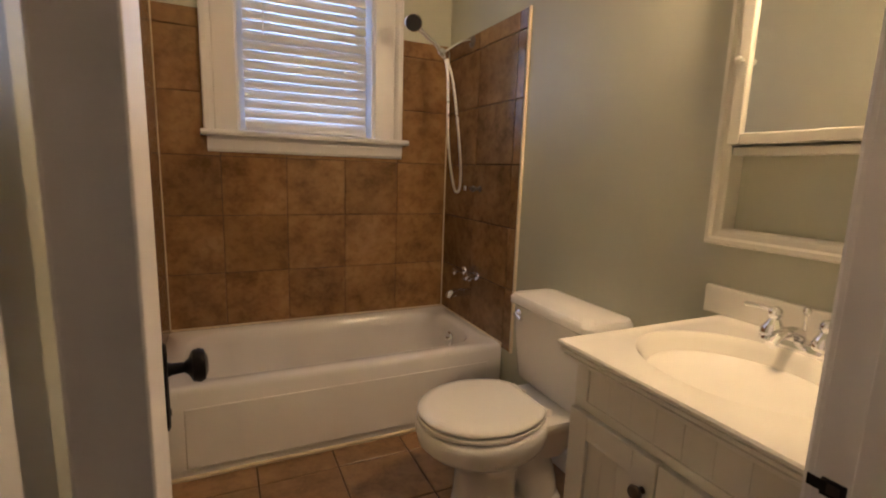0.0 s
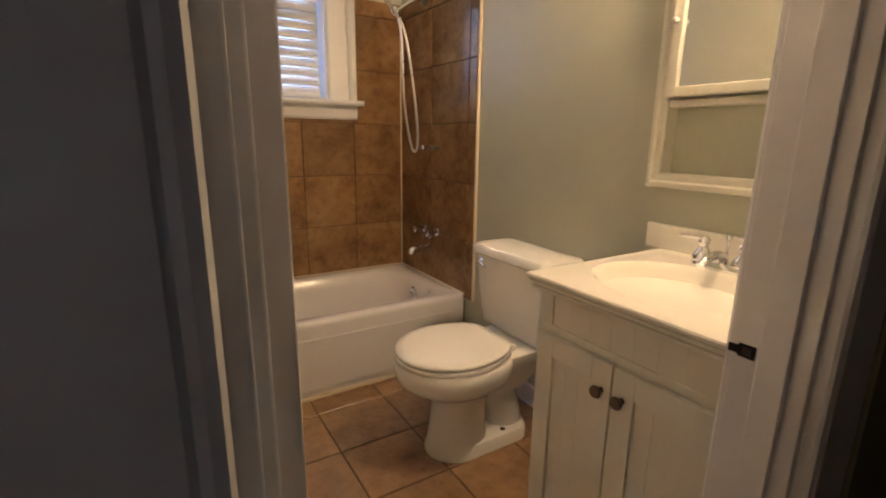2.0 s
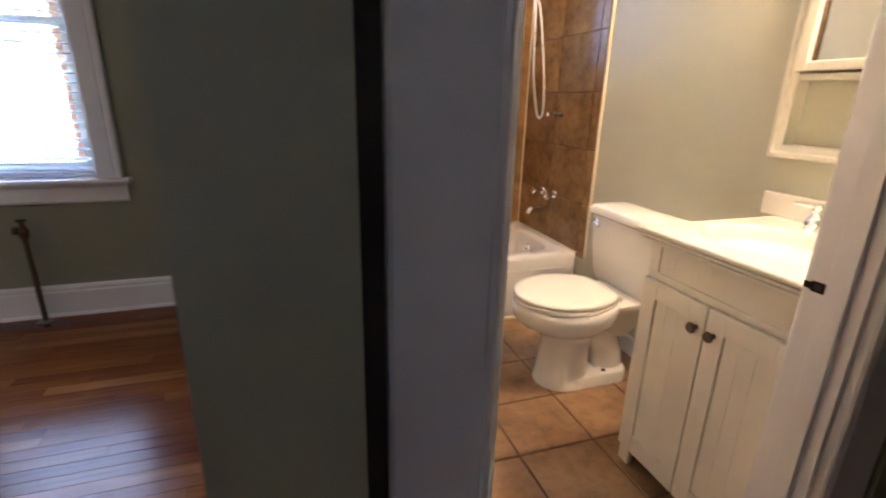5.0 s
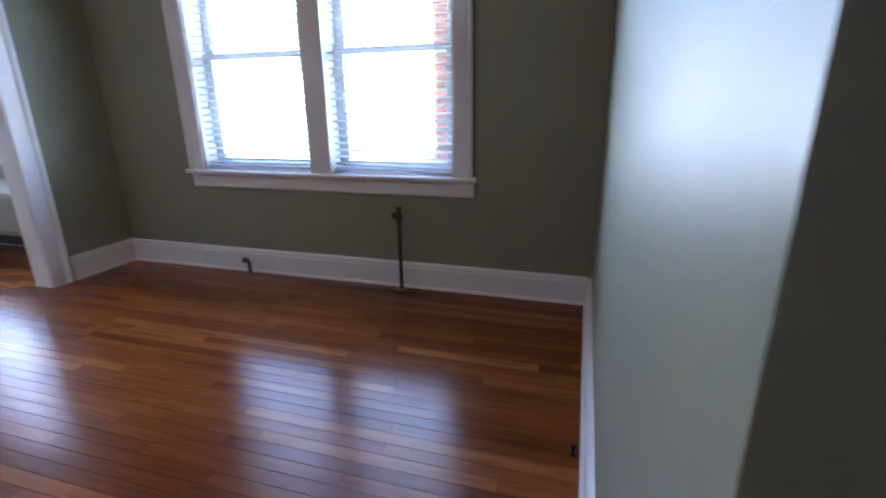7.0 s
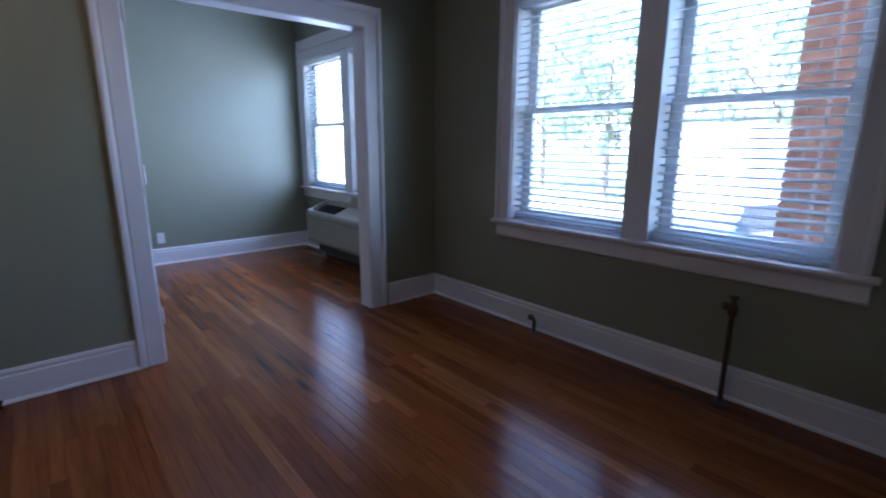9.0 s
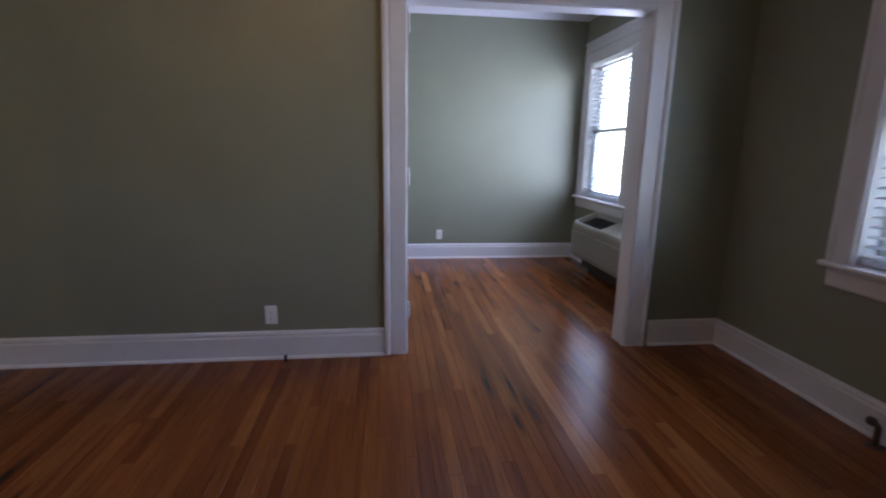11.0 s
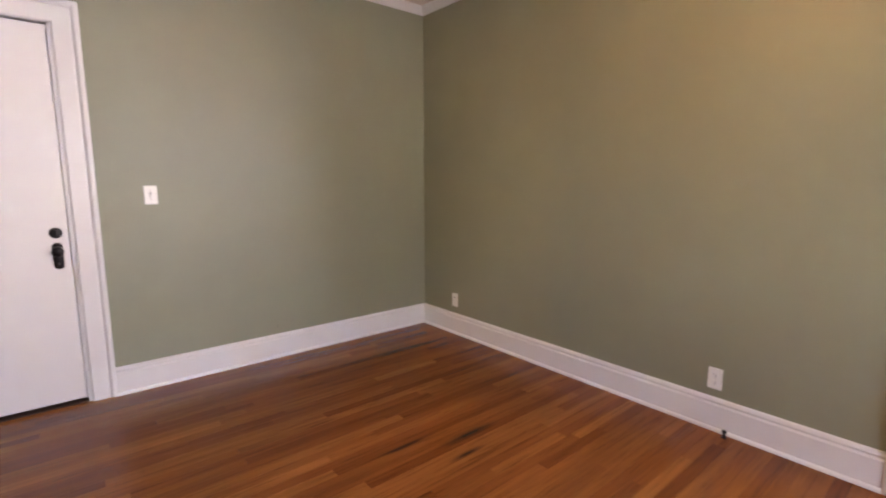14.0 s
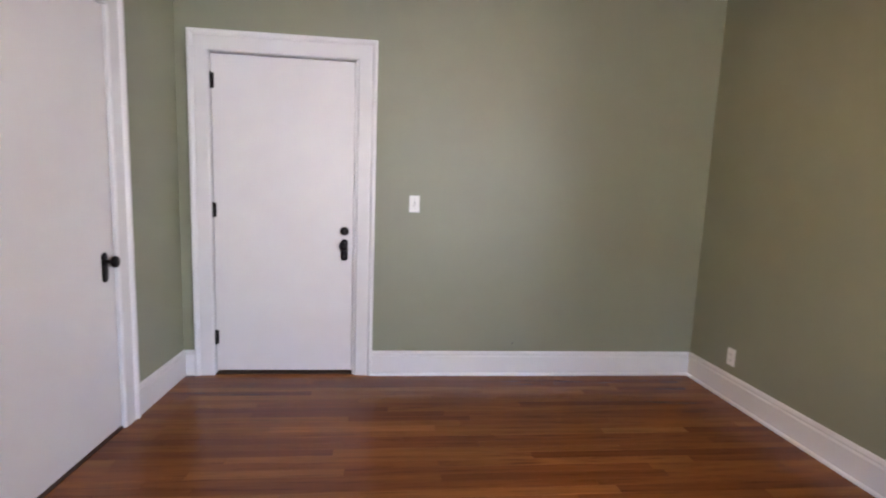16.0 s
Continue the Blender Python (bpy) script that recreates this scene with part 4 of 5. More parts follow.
def medicine_cabinet():
    # frame on the wall plane x = XB1, box let into the wall
    c = thing("medicine_cabinet", (0, 0, 0), "white painted recessed medicine cabinet with mirrored door and open shelf below", "cabinet")
    ya, yb, za, zb = 3.322, 3.652, 1.068, 1.760
    prof = [(0.0, 0.0), (0.0, 0.016), (0.006, 0.020), (0.020, 0.022), (0.026, 0.030), (0.036, 0.030), (0.042, 0.020), (0.042, 0.0)]
    loops = []
    for y, z, dy, dz in ((ya, za, -1, -1), (yb, za, 1, -1), (yb, zb, 1, 1), (ya, zb, -1, 1), (ya, za, -1, -1)):
        loops.append([(XB1 - v - 0.001, y + dy * u, z + dz * u) for u, v in prof])
    part("frame", loft(loops, False), VANITY_WHITE, c)
    zs, xb = 1.262, XB1 + 0.036
    part("back_panel", boxes((xb, xb + 0.01, ya - 0.012, yb + 0.012, za - 0.012, zb + 0.012)), BATH_SAGE, c)
    for y in (ya - 0.012, yb):
        part("side_panel", boxes((XB1 - 0.004, xb, y, y + 0.012, za - 0.012, zb + 0.012)), VANITY_WHITE, c)
    for z in (za - 0.012, zb):
        part("end_panel", boxes((XB1 - 0.004, xb, ya, yb, z, z + 0.012)), VANITY_WHITE, c)
    part("shelf", boxes((XB1 - 0.012, xb, ya, yb, zs, zs + 0.022)), VANITY_WHITE, c, bevel=0.002)
    door = part("mirror_door", boxes((XB1 - 0.044, XB1 - 0.022, ya + 0.004, ya + 0.036, 1.288, zb - 0.004), (XB1 - 0.044, XB1 - 0.022, yb - 0.034, yb - 0.002, 1.288, zb - 0.004), (XB1 - 0.044, XB1 - 0.022, ya + 0.036, yb - 0.034, 1.288, 1.316), (XB1 - 0.044, XB1 - 0.022, ya + 0.036, yb - 0.034, zb - 0.036, zb - 0.004)), VANITY_WHITE, c, bevel=0.004)
    part("mirror", boxes((XB1 - 0.034, XB1 - 0.030, ya + 0.036, yb - 0.034, 1.316, zb - 0.036)), MIRROR, door, "clear mirror glass")
    kn = lathe([(0.004, 0), (0.004, 0.010), (0.009, 0.014), (0.009, 0.020), (0.003, 0.024)], 14)
    part("knob", turned(kn, Matrix.Translation((XB1 - 0.044, yb - 0.018, 1.492)) @ Matrix.Rotation(radians(-90), 4, "Y")), VANITY_WHITE, door, "small white knob", smooth=True)
    for z in (1.36, 1.66):
        part("hinge", turned(lathe([(0.005, 0), (0.005, 0.055), (0.002, 0.058)], 10), Matrix.Translation((XB1 - 0.040, ya + 0.001, z))), VANITY_WHITE, door, "painted-over hinge", smooth=True)
    return c


medicine_cabinet()


def vanity_light():
    v = thing("vanity_light", (5.18, 3.470, 2.02), "warm glass globe light on a white wall plate over the mirror", "lamp")
    part("wall_plate", boxes((-0.022, -0.001, -0.12, 0.12, -0.05, 0.05)), WHITE, v, bevel=0.006)
    part("arm", tube([(-0.02, 0, 0), (-0.065, 0, 0.0), (-0.075, 0, -0.02)], 0.010, 10), CHROME, v, smooth=True)
    part("globe", turned(lathe([(0.006, -0.045), (0.030, -0.038), (0.045, 0.0), (0.036, 0.028), (0.016, 0.045)], 20), Matrix.Translation((-0.075, 0, -0.055))), BULB, v, "glowing frosted globe", smooth=True)
    return v


vanity_light()


def shower():
    s = thing("hand_shower", (5.168, 5.135, 1.872), "chrome hand shower with dark face and long grey hose", "shower")
    part("flange", turned(lathe([(0.030, 0), (0.028, 0.006), (0.016, 0.012), (0.012, 0.014)], 20), Matrix.Rotation(radians(-90), 4, "Y")), BRONZE, s, "dark round wall flange", smooth=True)
    part("arm", tube(smooth_path([(0, 0, 0), (-0.06, 0, -0.010), (-0.155, 0.004, -0.072)], 5), 0.010, 12), CHROME, s, smooth=True)
    hx, hz = -0.166, -0.082
    part("holder", turned(lathe([(0.014, -0.028), (0.020, -0.02), (0.020, 0.02), (0.014, 0.028)], 16), Matrix.Translation((hx, 0.004, hz)) @ Matrix.Rotation(radians(-45), 4, "Y")), CHROME, s, "chrome swivel holder", smooth=True)
    part("handle", tube([(hx + 0.012, 0.004, hz - 0.020), (hx - 0.045, 0.0, hz + 0.040), (hx - 0.140, -0.006, hz + 0.098)], 0.0115, 12), CHROME, s, smooth=True)
    hd = lathe([(0.010, 0.030), (0.024, 0.022), (0.040, 0.008), (0.044, -0.004), (0.041, -0.010)], 24)
    mm = Matrix.Translation((hx - 0.172, -0.012, hz + 0.122)) @ Matrix.Rotation(radians(30), 4, "Y") @ Matrix.Rotation(radians(-55), 4, "X")
    head = part("head", turned(hd, mm), CHROME, s, "chrome shower head", smooth=True)
    part("spray_face", turned(lathe([(0.039, -0.0105), (0.037, -0.014), (0.004, -0.014)], 24), mm), BLACK_PLASTIC, head, "dark spray face", smooth=True)
    hose = smooth_path([(hx + 0.014, 0.002, hz - 0.028), (hx + 0.030, 0.0, hz - 0.13), (hx + 0.040, 0.0, hz - 0.40), (-0.105, -0.004, -0.66), (-0.078, -0.010, -0.775), (-0.056, -0.022, -0.760), (-0.062, -0.030, -0.62), (-0.092, -0.022, -0.36), (-0.122, -0.012, -0.18), (hx + 0.012, 0.0, hz - 0.018)], 7)
    part("hose", tube(hose, 0.0068, 10), HOSE, s, "long grey metal hose", smooth=True)
    return s


shower()


def wall_knobs():
    for y in (5.065, 4.985):
        k = thing("towel_hook", (5.168, y, 1.112), "small metal hook on the brown shower tile", "hook", "shower wall hooks")
        part("stem", turned(lathe([(0.016, 0), (0.014, 0.006), (0.008, 0.010), (0.007, 0.030), (0.013, 0.036), (0.015, 0.048), (0.010, 0.056), (0.002, 0.057)], 16), Matrix.Rotation(radians(-90), 4, "Y")), BRONZE if y < 5 else CHROME, k, smooth=True)


wall_knobs()


def tub_valve():
    v = thing("tub_faucet", (5.168, 5.055, 0.620), "chrome tub faucet with two handles and a spout below", "faucet")
    rot = Matrix.Rotation(radians(-90), 4, "Y")
    for dy, dz in ((-0.072, 0.028), (0.072, 0.028)):
        h = part("handle", turned(lathe([(0.026, 0), (0.024, 0.008), (0.012, 0.014), (0.011, 0.040), (0.020, 0.046), (0.021, 0.066), (0.014, 0.072), (0.002, 0.073)], 16), Matrix.Translation((0, dy, dz)) @ rot), CHROME, v, "chrome tub handle", smooth=True)
        part("grip", tube([(-0.058, dy - 0.030, dz), (-0.060, dy, dz + 0.004), (-0.058, dy + 0.030, dz)], 0.007, 8), CHROME, h, smooth=True)
    part("diverter", turned(lathe([(0.020, 0), (0.018, 0.008), (0.010, 0.012), (0.010, 0.030), (0.014, 0.034), (0.012, 0.046), (0.002, 0.048)], 14), rot), CHROME, v, smooth=True)
    part("spout", tube(smooth_path([(0.0, 0, -0.075), (-0.06, 0, -0.075), (-0.115, 0, -0.080), (-0.128, 0, -0.100)], 4), 0.022, 16), CHROME, v, "chrome tub spout", smooth=True)
    return v


tub_valve()


# ---- room things ----
def ceiling_light():
    c = thing("ceiling_light", (1.25, 2.60, ZC + 0.02), "warm frosted glass dome light on the ceiling", "lamp")
    part("canopy", lathe([(0.16, -0.022), (0.175, -0.012), (0.175, -0.001)], 32), WHITE, c, smooth=True)
    part("dome", lathe([(0.012, -0.105), (0.07, -0.098), (0.12, -0.075), (0.15, -0.040), (0.155, -0.022)], 32), DOME, c, "glowing frosted dome", smooth=True)


ceiling_light()


def pipe_riser():
    p = thing("heating_pipe", (2.352, 5.345, 0), "old brown heating pipe with a capped valve standing under the window", "pipe")
    part("pipe", tube([(0, 0, 0.0), (0.0, 0, 0.52)], 0.0125, 14), PIPE, p, smooth=True)
    part("floor_flange", lathe([(0.040, 0.0), (0.038, 0.006), (0.016, 0.009)], 24), PIPE, p, smooth=True)
    val = part("valve_body", turned(lathe([(0.016, -0.035), (0.022, -0.028), (0.022, -0.006), (0.026, 0.0), (0.022, 0.010), (0.014, 0.022), (0.010, 0.042), (0.013, 0.046), (0.012, 0.054), (0.002, 0.055)], 18), Matrix.Translation((0, 0, 0.500))), PIPE, p, smooth=True)
    part("union", turned(lathe([(0.012, 0.0), (0.012, 0.020), (0.020, 0.024), (0.020, 0.040), (0.014, 0.044), (0.004, 0.044)], 16), Matrix.Translation((0, 0, 0.505)) @ Matrix.Rotation(radians(-90), 4, "Y")), PIPE, val, smooth=True)
    part("valve_wheel", turned(lathe([(0.020, 0.0), (0.024, 0.004), (0.020, 0.009), (0.004, 0.010)], 16), Matrix.Translation((0, 0, 0.552))), PIPE, p, "round valve wheel", smooth=True)


def pipe_stub():
    p = thing("pipe_stub", (1.165, 5.345, 0), "short brown capped pipe elbow rising from the floor", "pipe")
    part("pipe", tube(smooth_path([(0, 0, 0), (0, 0, 0.07), (-0.004, 0.0, 0.095), (-0.030, 0.0, 0.105)], 4), 0.0135, 12), PIPE, p, smooth=True)
    part("floor_flange", lathe([(0.036, 0.0), (0.034, 0.005), (0.016, 0.008)], 20), PIPE, p, smooth=True)
    part("cap", turned(lathe([(0.020, 0.0), (0.021, 0.020), (0.017, 0.026), (0.004, 0.027)], 14), Matrix.Translation((-0.022, 0, 0.105)) @ Matrix.Rotation(radians(-90), 4, "Y")), PIPE, p, smooth=True)


pipe_riser()
pipe_stub()


def door_stop_knob(x, y, label):
    d = thing("door_stop", (x, y, 0), label, "door stop")
    part("post", lathe([(0.014, 0), (0.013, 0.004), (0.007, 0.008), (0.007, 0.026), (0.012, 0.030), (0.012, 0.038), (0.003, 0.041)], 14), BLACK, d, smooth=True)


door_stop_knob(3.490, 4.072, "small dark metal stop on the floor by the baseboard")
door_stop_knob(0.062, 2.585, "small dark metal stop on the floor at the baseboard")


def outlet(at, side, label, sockets=True):
    o = thing("wall_outlet" if sockets else "light_switch", at, label, "outlet" if sockets else "switch", "wall plates")
    rot = {"E": 90, "N": 180, "W": -90}[side]
    o.matrix_world = Matrix.Translation(at) @ Matrix.Rotation(radians(rot), 4, "Z")
    plate = loft([[(x, -d, z) for x, z, _ in squircle(0.035 - k, 0.057 - k, 0, 0.005, 5)] for d, k in ((0.0, 0.0), (0.004, 0.0), (0.006, 0.003))])
    part("plate", plate, PLATE_WHITE, o)
    if sockets:
        for z in (-0.020, 0.020):
            r = part("receptacle", loft([[(x, -d, zz + z) for x, zz, _ in squircle(0.0165, 0.014, 0, 0.008, 5)] for d in (0.005, 0.0078)]), PLATE_WHITE, o)
            part("slots", boxes((-0.008, -0.006, -0.0084, -0.0075, z - 0.003, z + 0.006), (0.006, 0.008, -0.0084, -0.0075, z - 0.003, z + 0.006), (-0.002, 0.002, -0.0084, -0.0075, z - 0.009, z - 0.005)), DARK_GRILLE, r)
    else:
        part("toggle", boxes((-0.005, 0.005, -0.018, -0.005, -0.012, 0.010)), PLATE_WHITE, o, bevel=0.002)
        part("slot", boxes((-0.007, 0.007, -0.0066, -0.0055, -0.014, 0.014)), DARK_GRILLE, o)
    for z in ((0.0,) if sockets else (-0.030, 0.030)):
        part("screw", turned(lathe([(0.003, 0), (0.003, 0.001), (0.001, 0.0014)], 10), Matrix.Translation((0, -0.0058, z)) @ Matrix.Rotation(radians(90), 4, "X")), CHROME, o)


outlet((0.0, 0.429, 0.289), "E", "cream duplex wall outlet above the baseboard")
outlet((0.0, 2.501, 0.275), "E", "white duplex wall outlet above the baseboard")
outlet((XF, 3.815, 0.285), "E", "white duplex wall outlet in the far room")
outlet((2.123, 0.0, 1.217), "N", "white toggle light switch beside the entry door", False)


def air_conditioner():
    a = thing("air_conditioner", (-1.395, 5.475, 0), "beige wall air conditioner under the far window, dark top grille", "air conditioner")
    w, d = 0.60, 0.30
    prof = [(0.0, 0.19), (-d + 0.06, 0.17), (-d + 0.01, 0.19), (-d, 0.23), (-d - 0.004, 0.455), (0.0, 0.565)]
    part("case", prism(prof, "x", -w, w), BEIGE, a, bevel=0.012)
    rim = []
    for inset, z in ((0.0, 0.462), (-0.004, 0.50), (0.0, 0.528), (0.010, 0.543), (0.024, 0.545), (0.036, 0.534), (0.044, 0.476)):
        rim.append(squircle(w + 0.002 - inset, d / 2 + 0.002 - inset, z, 0.05 - inset * 0.5, 7, 0.0, -d / 2 - 0.002))
    lean = Matrix.Identity(4)
    lean[2][1], lean[2][3] = 0.38, 0.38 * d   # the open top slopes up to the wall
    part("rim", turned(loft(rim, False), lean), BEIGE, a, "rounded beige rim round the open top", smooth=True, sharp=60)
    part("top_grille", turned(boxes((-w + 0.046, -0.050, -d + 0.046, -0.050, 0.466, 0.478)), lean), DARK_GRILLE, a, "dark air outlet grille")
    for i in range(19):
        x = -w + 0.07 + i * (w - 0.14) / 18
        part("louvre", turned(boxes((x - 0.003, x + 0.003, -d + 0.050, -0.052, 0.477, 0.500)), lean), DARK_GRILLE, a)
    part("control_flap", turned(boxes((-0.025, 0.210, -0.004, 0.006, -0.07, 0.07)), Matrix.Translation((0, -0.050, 0.660)) @ Matrix.Rotation(radians(-14), 4, "X")), BEIGE, a, "raised control flap", bevel=0.004)
    part("control_panel", turned(boxes((-0.040, w - 0.050, -d + 0.050, -0.052, 0.466, 0.520)), lean), BEIGE, a, "pale control panel", bevel=0.006)
    part("base_sleeve", boxes((-w + 0.08, w - 0.03, -0.20, 0.0, 0.075, 0.185)), DARK_GRILLE, a, "dark sleeve below the case", bevel=0.004)
    part("backing_board", boxes((-w + 0.20, w + 0.20, -0.022, 0.0, 0.490, 0.735)), WHITE, a, "white board behind the unit", bevel=0.002)
    cord = smooth_path([(w - 0.10, -0.20, 0.13), (w - 0.05, -0.24, 0.03), (w + 0.05, -0.25, 0.009), (w + 0.12, -0.18, 0.009), (w + 0.02, -0.14, 0.009), (w + 0.10, -0.10, 0.02), (w + 0.16, -0.03, 0.10)], 6)
    part("cord", tube(cord, 0.006, 8), PLATE_WHITE, a, "white coiled power cord", smooth=True)
    for x in (-w + 0.15, w - 0.15):
        part("leg", boxes((x - 0.012, x + 0.012, -0.15, -0.12, 0.0, 0.08)), DARK_GRILLE, a)


air_conditioner()

cable = thing("cable_stub", (1.38, 0.0, 0.24), "tiny dark cable end in the wall above the baseboard", "cable")
part("wire", tube([(0, -0.004, 0), (0.002, 0.012, 0.002), (0.010, 0.018, -0.004)], 0.0028, 8), BLACK_PLASTIC, cable, smooth=True)


# ---- outside ----
tagged(part("ground", boxes((-60, 60, 5.7, 160, -1.3, -0.9)), GRASS), "sunlit lawn outside the windows", "ground", kind="structure")
tagged(part("road", boxes((-60, 60, 8.6, 19.0, -0.9, -0.885)), PAVING), "pale street beyond the lawn", "road", kind="structure")


# roof added above the view to put the whole pillar in shade
porch = thing("porch_shade_roof", (2.0, 6.6, 3.2), "added out-of-view roof that keeps sun off the brick pillar", "roof", kind="structure")
part("deck", boxes((-5.5, 4.5, -0.95, 1.0, 0.05, 0.22)), SIDING, porch)
# closes the gap that let a band of sun onto the pillar
part("sun_gap_blocker", boxes((-4.79, 3.3, -1.08, -0.955, -0.42, 0.22)), SIDING, porch)
part("fascia", boxes((-5.5, 4.5, 1.0, 1.04, 0.0, 0.24)), WHITE, porch)


def brick_pillar():
    p = thing("brick_pillar", (2.27, 7.25, -0.9), "shaded red brick porch pillar outside the window", "pillar")
    part("core", boxes((-0.195, 0.195, -0.195, 0.195, 0, 4.2)), MORTAR, p)
    rng = random.Random(4)
    me = mesh_of("brick", boxes((-0.095, 0.095, -0.012, 0.012, 0, 0.062)), BRICK)
    half = mesh_of("brick", boxes((-0.045, 0.045, -0.012, 0.012, 0, 0.062)), BRICK)
    for i in range(46):
        z = 0.65 + i * 0.075
        row = ((-0.102, me), (0.102, me)) if i % 2 == 0 else ((-0.155, half), (0.0, me), (0.155, half))
        for ang in (180, 90):
            for u, mesh in row:
                b = new("brick", mesh)
                b.matrix_world = Matrix.Translation((2.27, 7.25, -0.9)) @ Matrix.Rotation(radians(ang), 4, "Z") @ Matrix.Translation((u, 0.197 + rng.uniform(-0.001, 0.002), z))
                b.parent = p
                b.matrix_parent_inverse = p.matrix_world.inverted()


brick_pillar()


def tree(x, y, h, r, seed):
    rng = random.Random(seed)
    t = thing("tree", (x, y, -0.9), "leafy green tree across the street", "tree", "trees outside")
    bm = tube(smooth_path([(0, 0, -0.1), (0.06, 0.03, h * 0.2), (-0.05, 0.05, h * 0.45), (0.05, 0, h * 0.75)], 4), 0.16, 10)
    for v in bm.verts:
        k = 1 - 0.75 * v.co.z / h
        v.co.x *= k
        v.co.y *= k
    trunk = part("trunk", bm, BARK, t, smooth=True)
    for i in range(6):
        a = rng.uniform(0, 6.28)
        z0 = h * rng.uniform(0.3, 0.6)
        part("limb", tube([(0, 0, z0), (math.cos(a) * r * 0.4, math.sin(a) * r * 0.4, z0 + h * 0.12), (math.cos(a) * r * 0.8, math.sin(a) * r * 0.8, z0 + h * 0.28)], 0.045, 7), BARK, trunk, smooth=True)
    verts, faces = [], []
    for i in range(2600):
        while True:
            p = Vector((rng.uniform(-1, 1), rng.uniform(-1, 1), rng.uniform(-1, 1)))
            if p.length < 1 and noise.noise(p * 2.1 + Vector((seed, 0, 0))) > -0.12:
                break
        c = Vector((p.x * r, p.y * r, h * 0.62 + p.z * h * 0.38))
        q = Euler((rng.uniform(0, 6), rng.uniform(0, 6), rng.uniform(0, 6))).to_matrix()
        s = rng.uniform(0.10, 0.22)
        n = len(verts)
        verts += [tuple(c + q @ Vector(v) * s) for v in ((-1, 0, 0), (0, -0.5, 0.1), (1, 0, 0), (0, 0.5, 0.1))]
        faces.append((n, n + 1, n + 2, n + 3))
    me = bpy.data.meshes.new("crown")
    me.from_pydata(verts, [], faces)
    me.materials.append(LEAF)
    c = new("crown", me)
    c.parent = t


for x, y, h, r, s in ((-7.5, 21, 7.5, 3.2, 1), (-2.0, 23, 8.5, 3.6, 2), (3.0, 22, 7.0, 3.0, 3), (-13, 24, 8, 3.6, 4), (7.5, 24, 8, 3.4, 5)):
    tree(x, y, h, r, s)


def house(x, y):
    hs = thing("house", (x, y, -0.9), "pale sunlit house across the street", "house")
    part("wall", boxes((-4.5, 4.5, 0, 7, 0, 3.6)), SIDING, hs)
    part("roof", loft([[(-5, -0.5, 3.6), (5, -0.5, 3.6), (5, 7.5, 3.6), (-5, 7.5, 3.6)], [(-4.6, 3.4, 6.0), (4.6, 3.4, 6.0), (4.6, 3.6, 6.0), (-4.6, 3.6, 6.0)]]), ROOF, hs)
    for wx in (-2.8, 0.2, 2.8):
        w = part("window", boxes((wx - 0.5, wx + 0.5, -0.04, 0.02, 1.0, 2.5)), WHITE, hs)
        part("pane", boxes((wx - 0.42, wx + 0.42, -0.06, -0.045, 1.08, 2.42)), DARK_GRILLE, w)


house(-4.0, 30)
house(8.5, 32)


def car(x, y, turn):
    c = thing("car", pose(x, y, -0.885, 0, 0, turn), "pale parked car on the street", "car")
    lower = [(-2.1, 0.30), (-2.18, 0.55), (-2.12, 0.78), (-1.2, 0.90), (1.3, 0.92), (2.1, 0.80), (2.18, 0.5), (2.1, 0.30)]
    part("body", prism(lower, "y", -0.84, 0.84), CAR_PAINT, c, bevel=0.06)
    cabin = [[(sx * u, sy * v, z) for sx, sy in ((-1, -1), (1, -1), (1, 1), (-1, 1))] for u, v, z in ((1.32, 0.78, 0.90), (0.86, 0.62, 1.38), (0.72, 0.52, 1.43))]
    part("cabin", loft(cabin), CAR_PAINT, c, bevel=0.04)
    for sy in (-1, 1):
        g = loft([[(-1.05, sy * 0.772, 0.95), (1.05, sy * 0.772, 0.95), (0.76, sy * 0.645, 1.33), (-0.76, sy * 0.645, 1.33)], [(-1.05, sy * 0.782, 0.95), (1.05, sy * 0.782, 0.95), (0.76, sy * 0.655, 1.33), (-0.76, sy * 0.655, 1.33)]])
        part("side_window", g, DARK_GRILLE, c, "dark side glass")
    for wx in (-1.35, 1.35):
        for wy in (-0.80, 0.80):
            part("wheel", turned(lathe([(0.20, -0.09), (0.32, -0.09), (0.33, 0.0), (0.32, 0.09), (0.20, 0.09)], 20), Matrix.Translation((wx, wy, 0.33)) @ Matrix.Rotation(radians(90), 4, "X")), BLACK_PLASTIC, c, "black tyre", smooth=True)


def van(x, y):
    v = thing("van", (x, y, -0.885), "tall white delivery van parked across the street", "van")
    part("box", boxes((-0.98, 0.98, 0.0, 4.2, 0.55, 2.62)), SIDING, v, bevel=0.08)
    part("cab", prism([(4.22, 0.5), (5.5, 0.5), (5.5, 1.2), (5.0, 1.35), (4.7, 2.0), (4.22, 2.1)], "x", -0.92, 0.92), SIDING, v, bevel=0.05)
    part("bumper", boxes((-0.95, 0.95, -0.08, 0.0, 0.40, 0.54)), DARK_GRILLE, v, bevel=0.02)
    for wx in (-0.82, 0.82):
        for wy in (0.9, 4.7):
            part("wheel", turned(lathe([(0.20, -0.11), (0.36, -0.11), (0.37, 0.0), (0.36, 0.11), (0.20, 0.11)], 20), Matrix.Translation((wx, wy, 0.37)) @ Matrix.Rotation(radians(90), 4, "Y")), BLACK_PLASTIC, v, "black tyre", smooth=True)


car(0.55, 11.4, 68)
van(-1.15, 13.9)


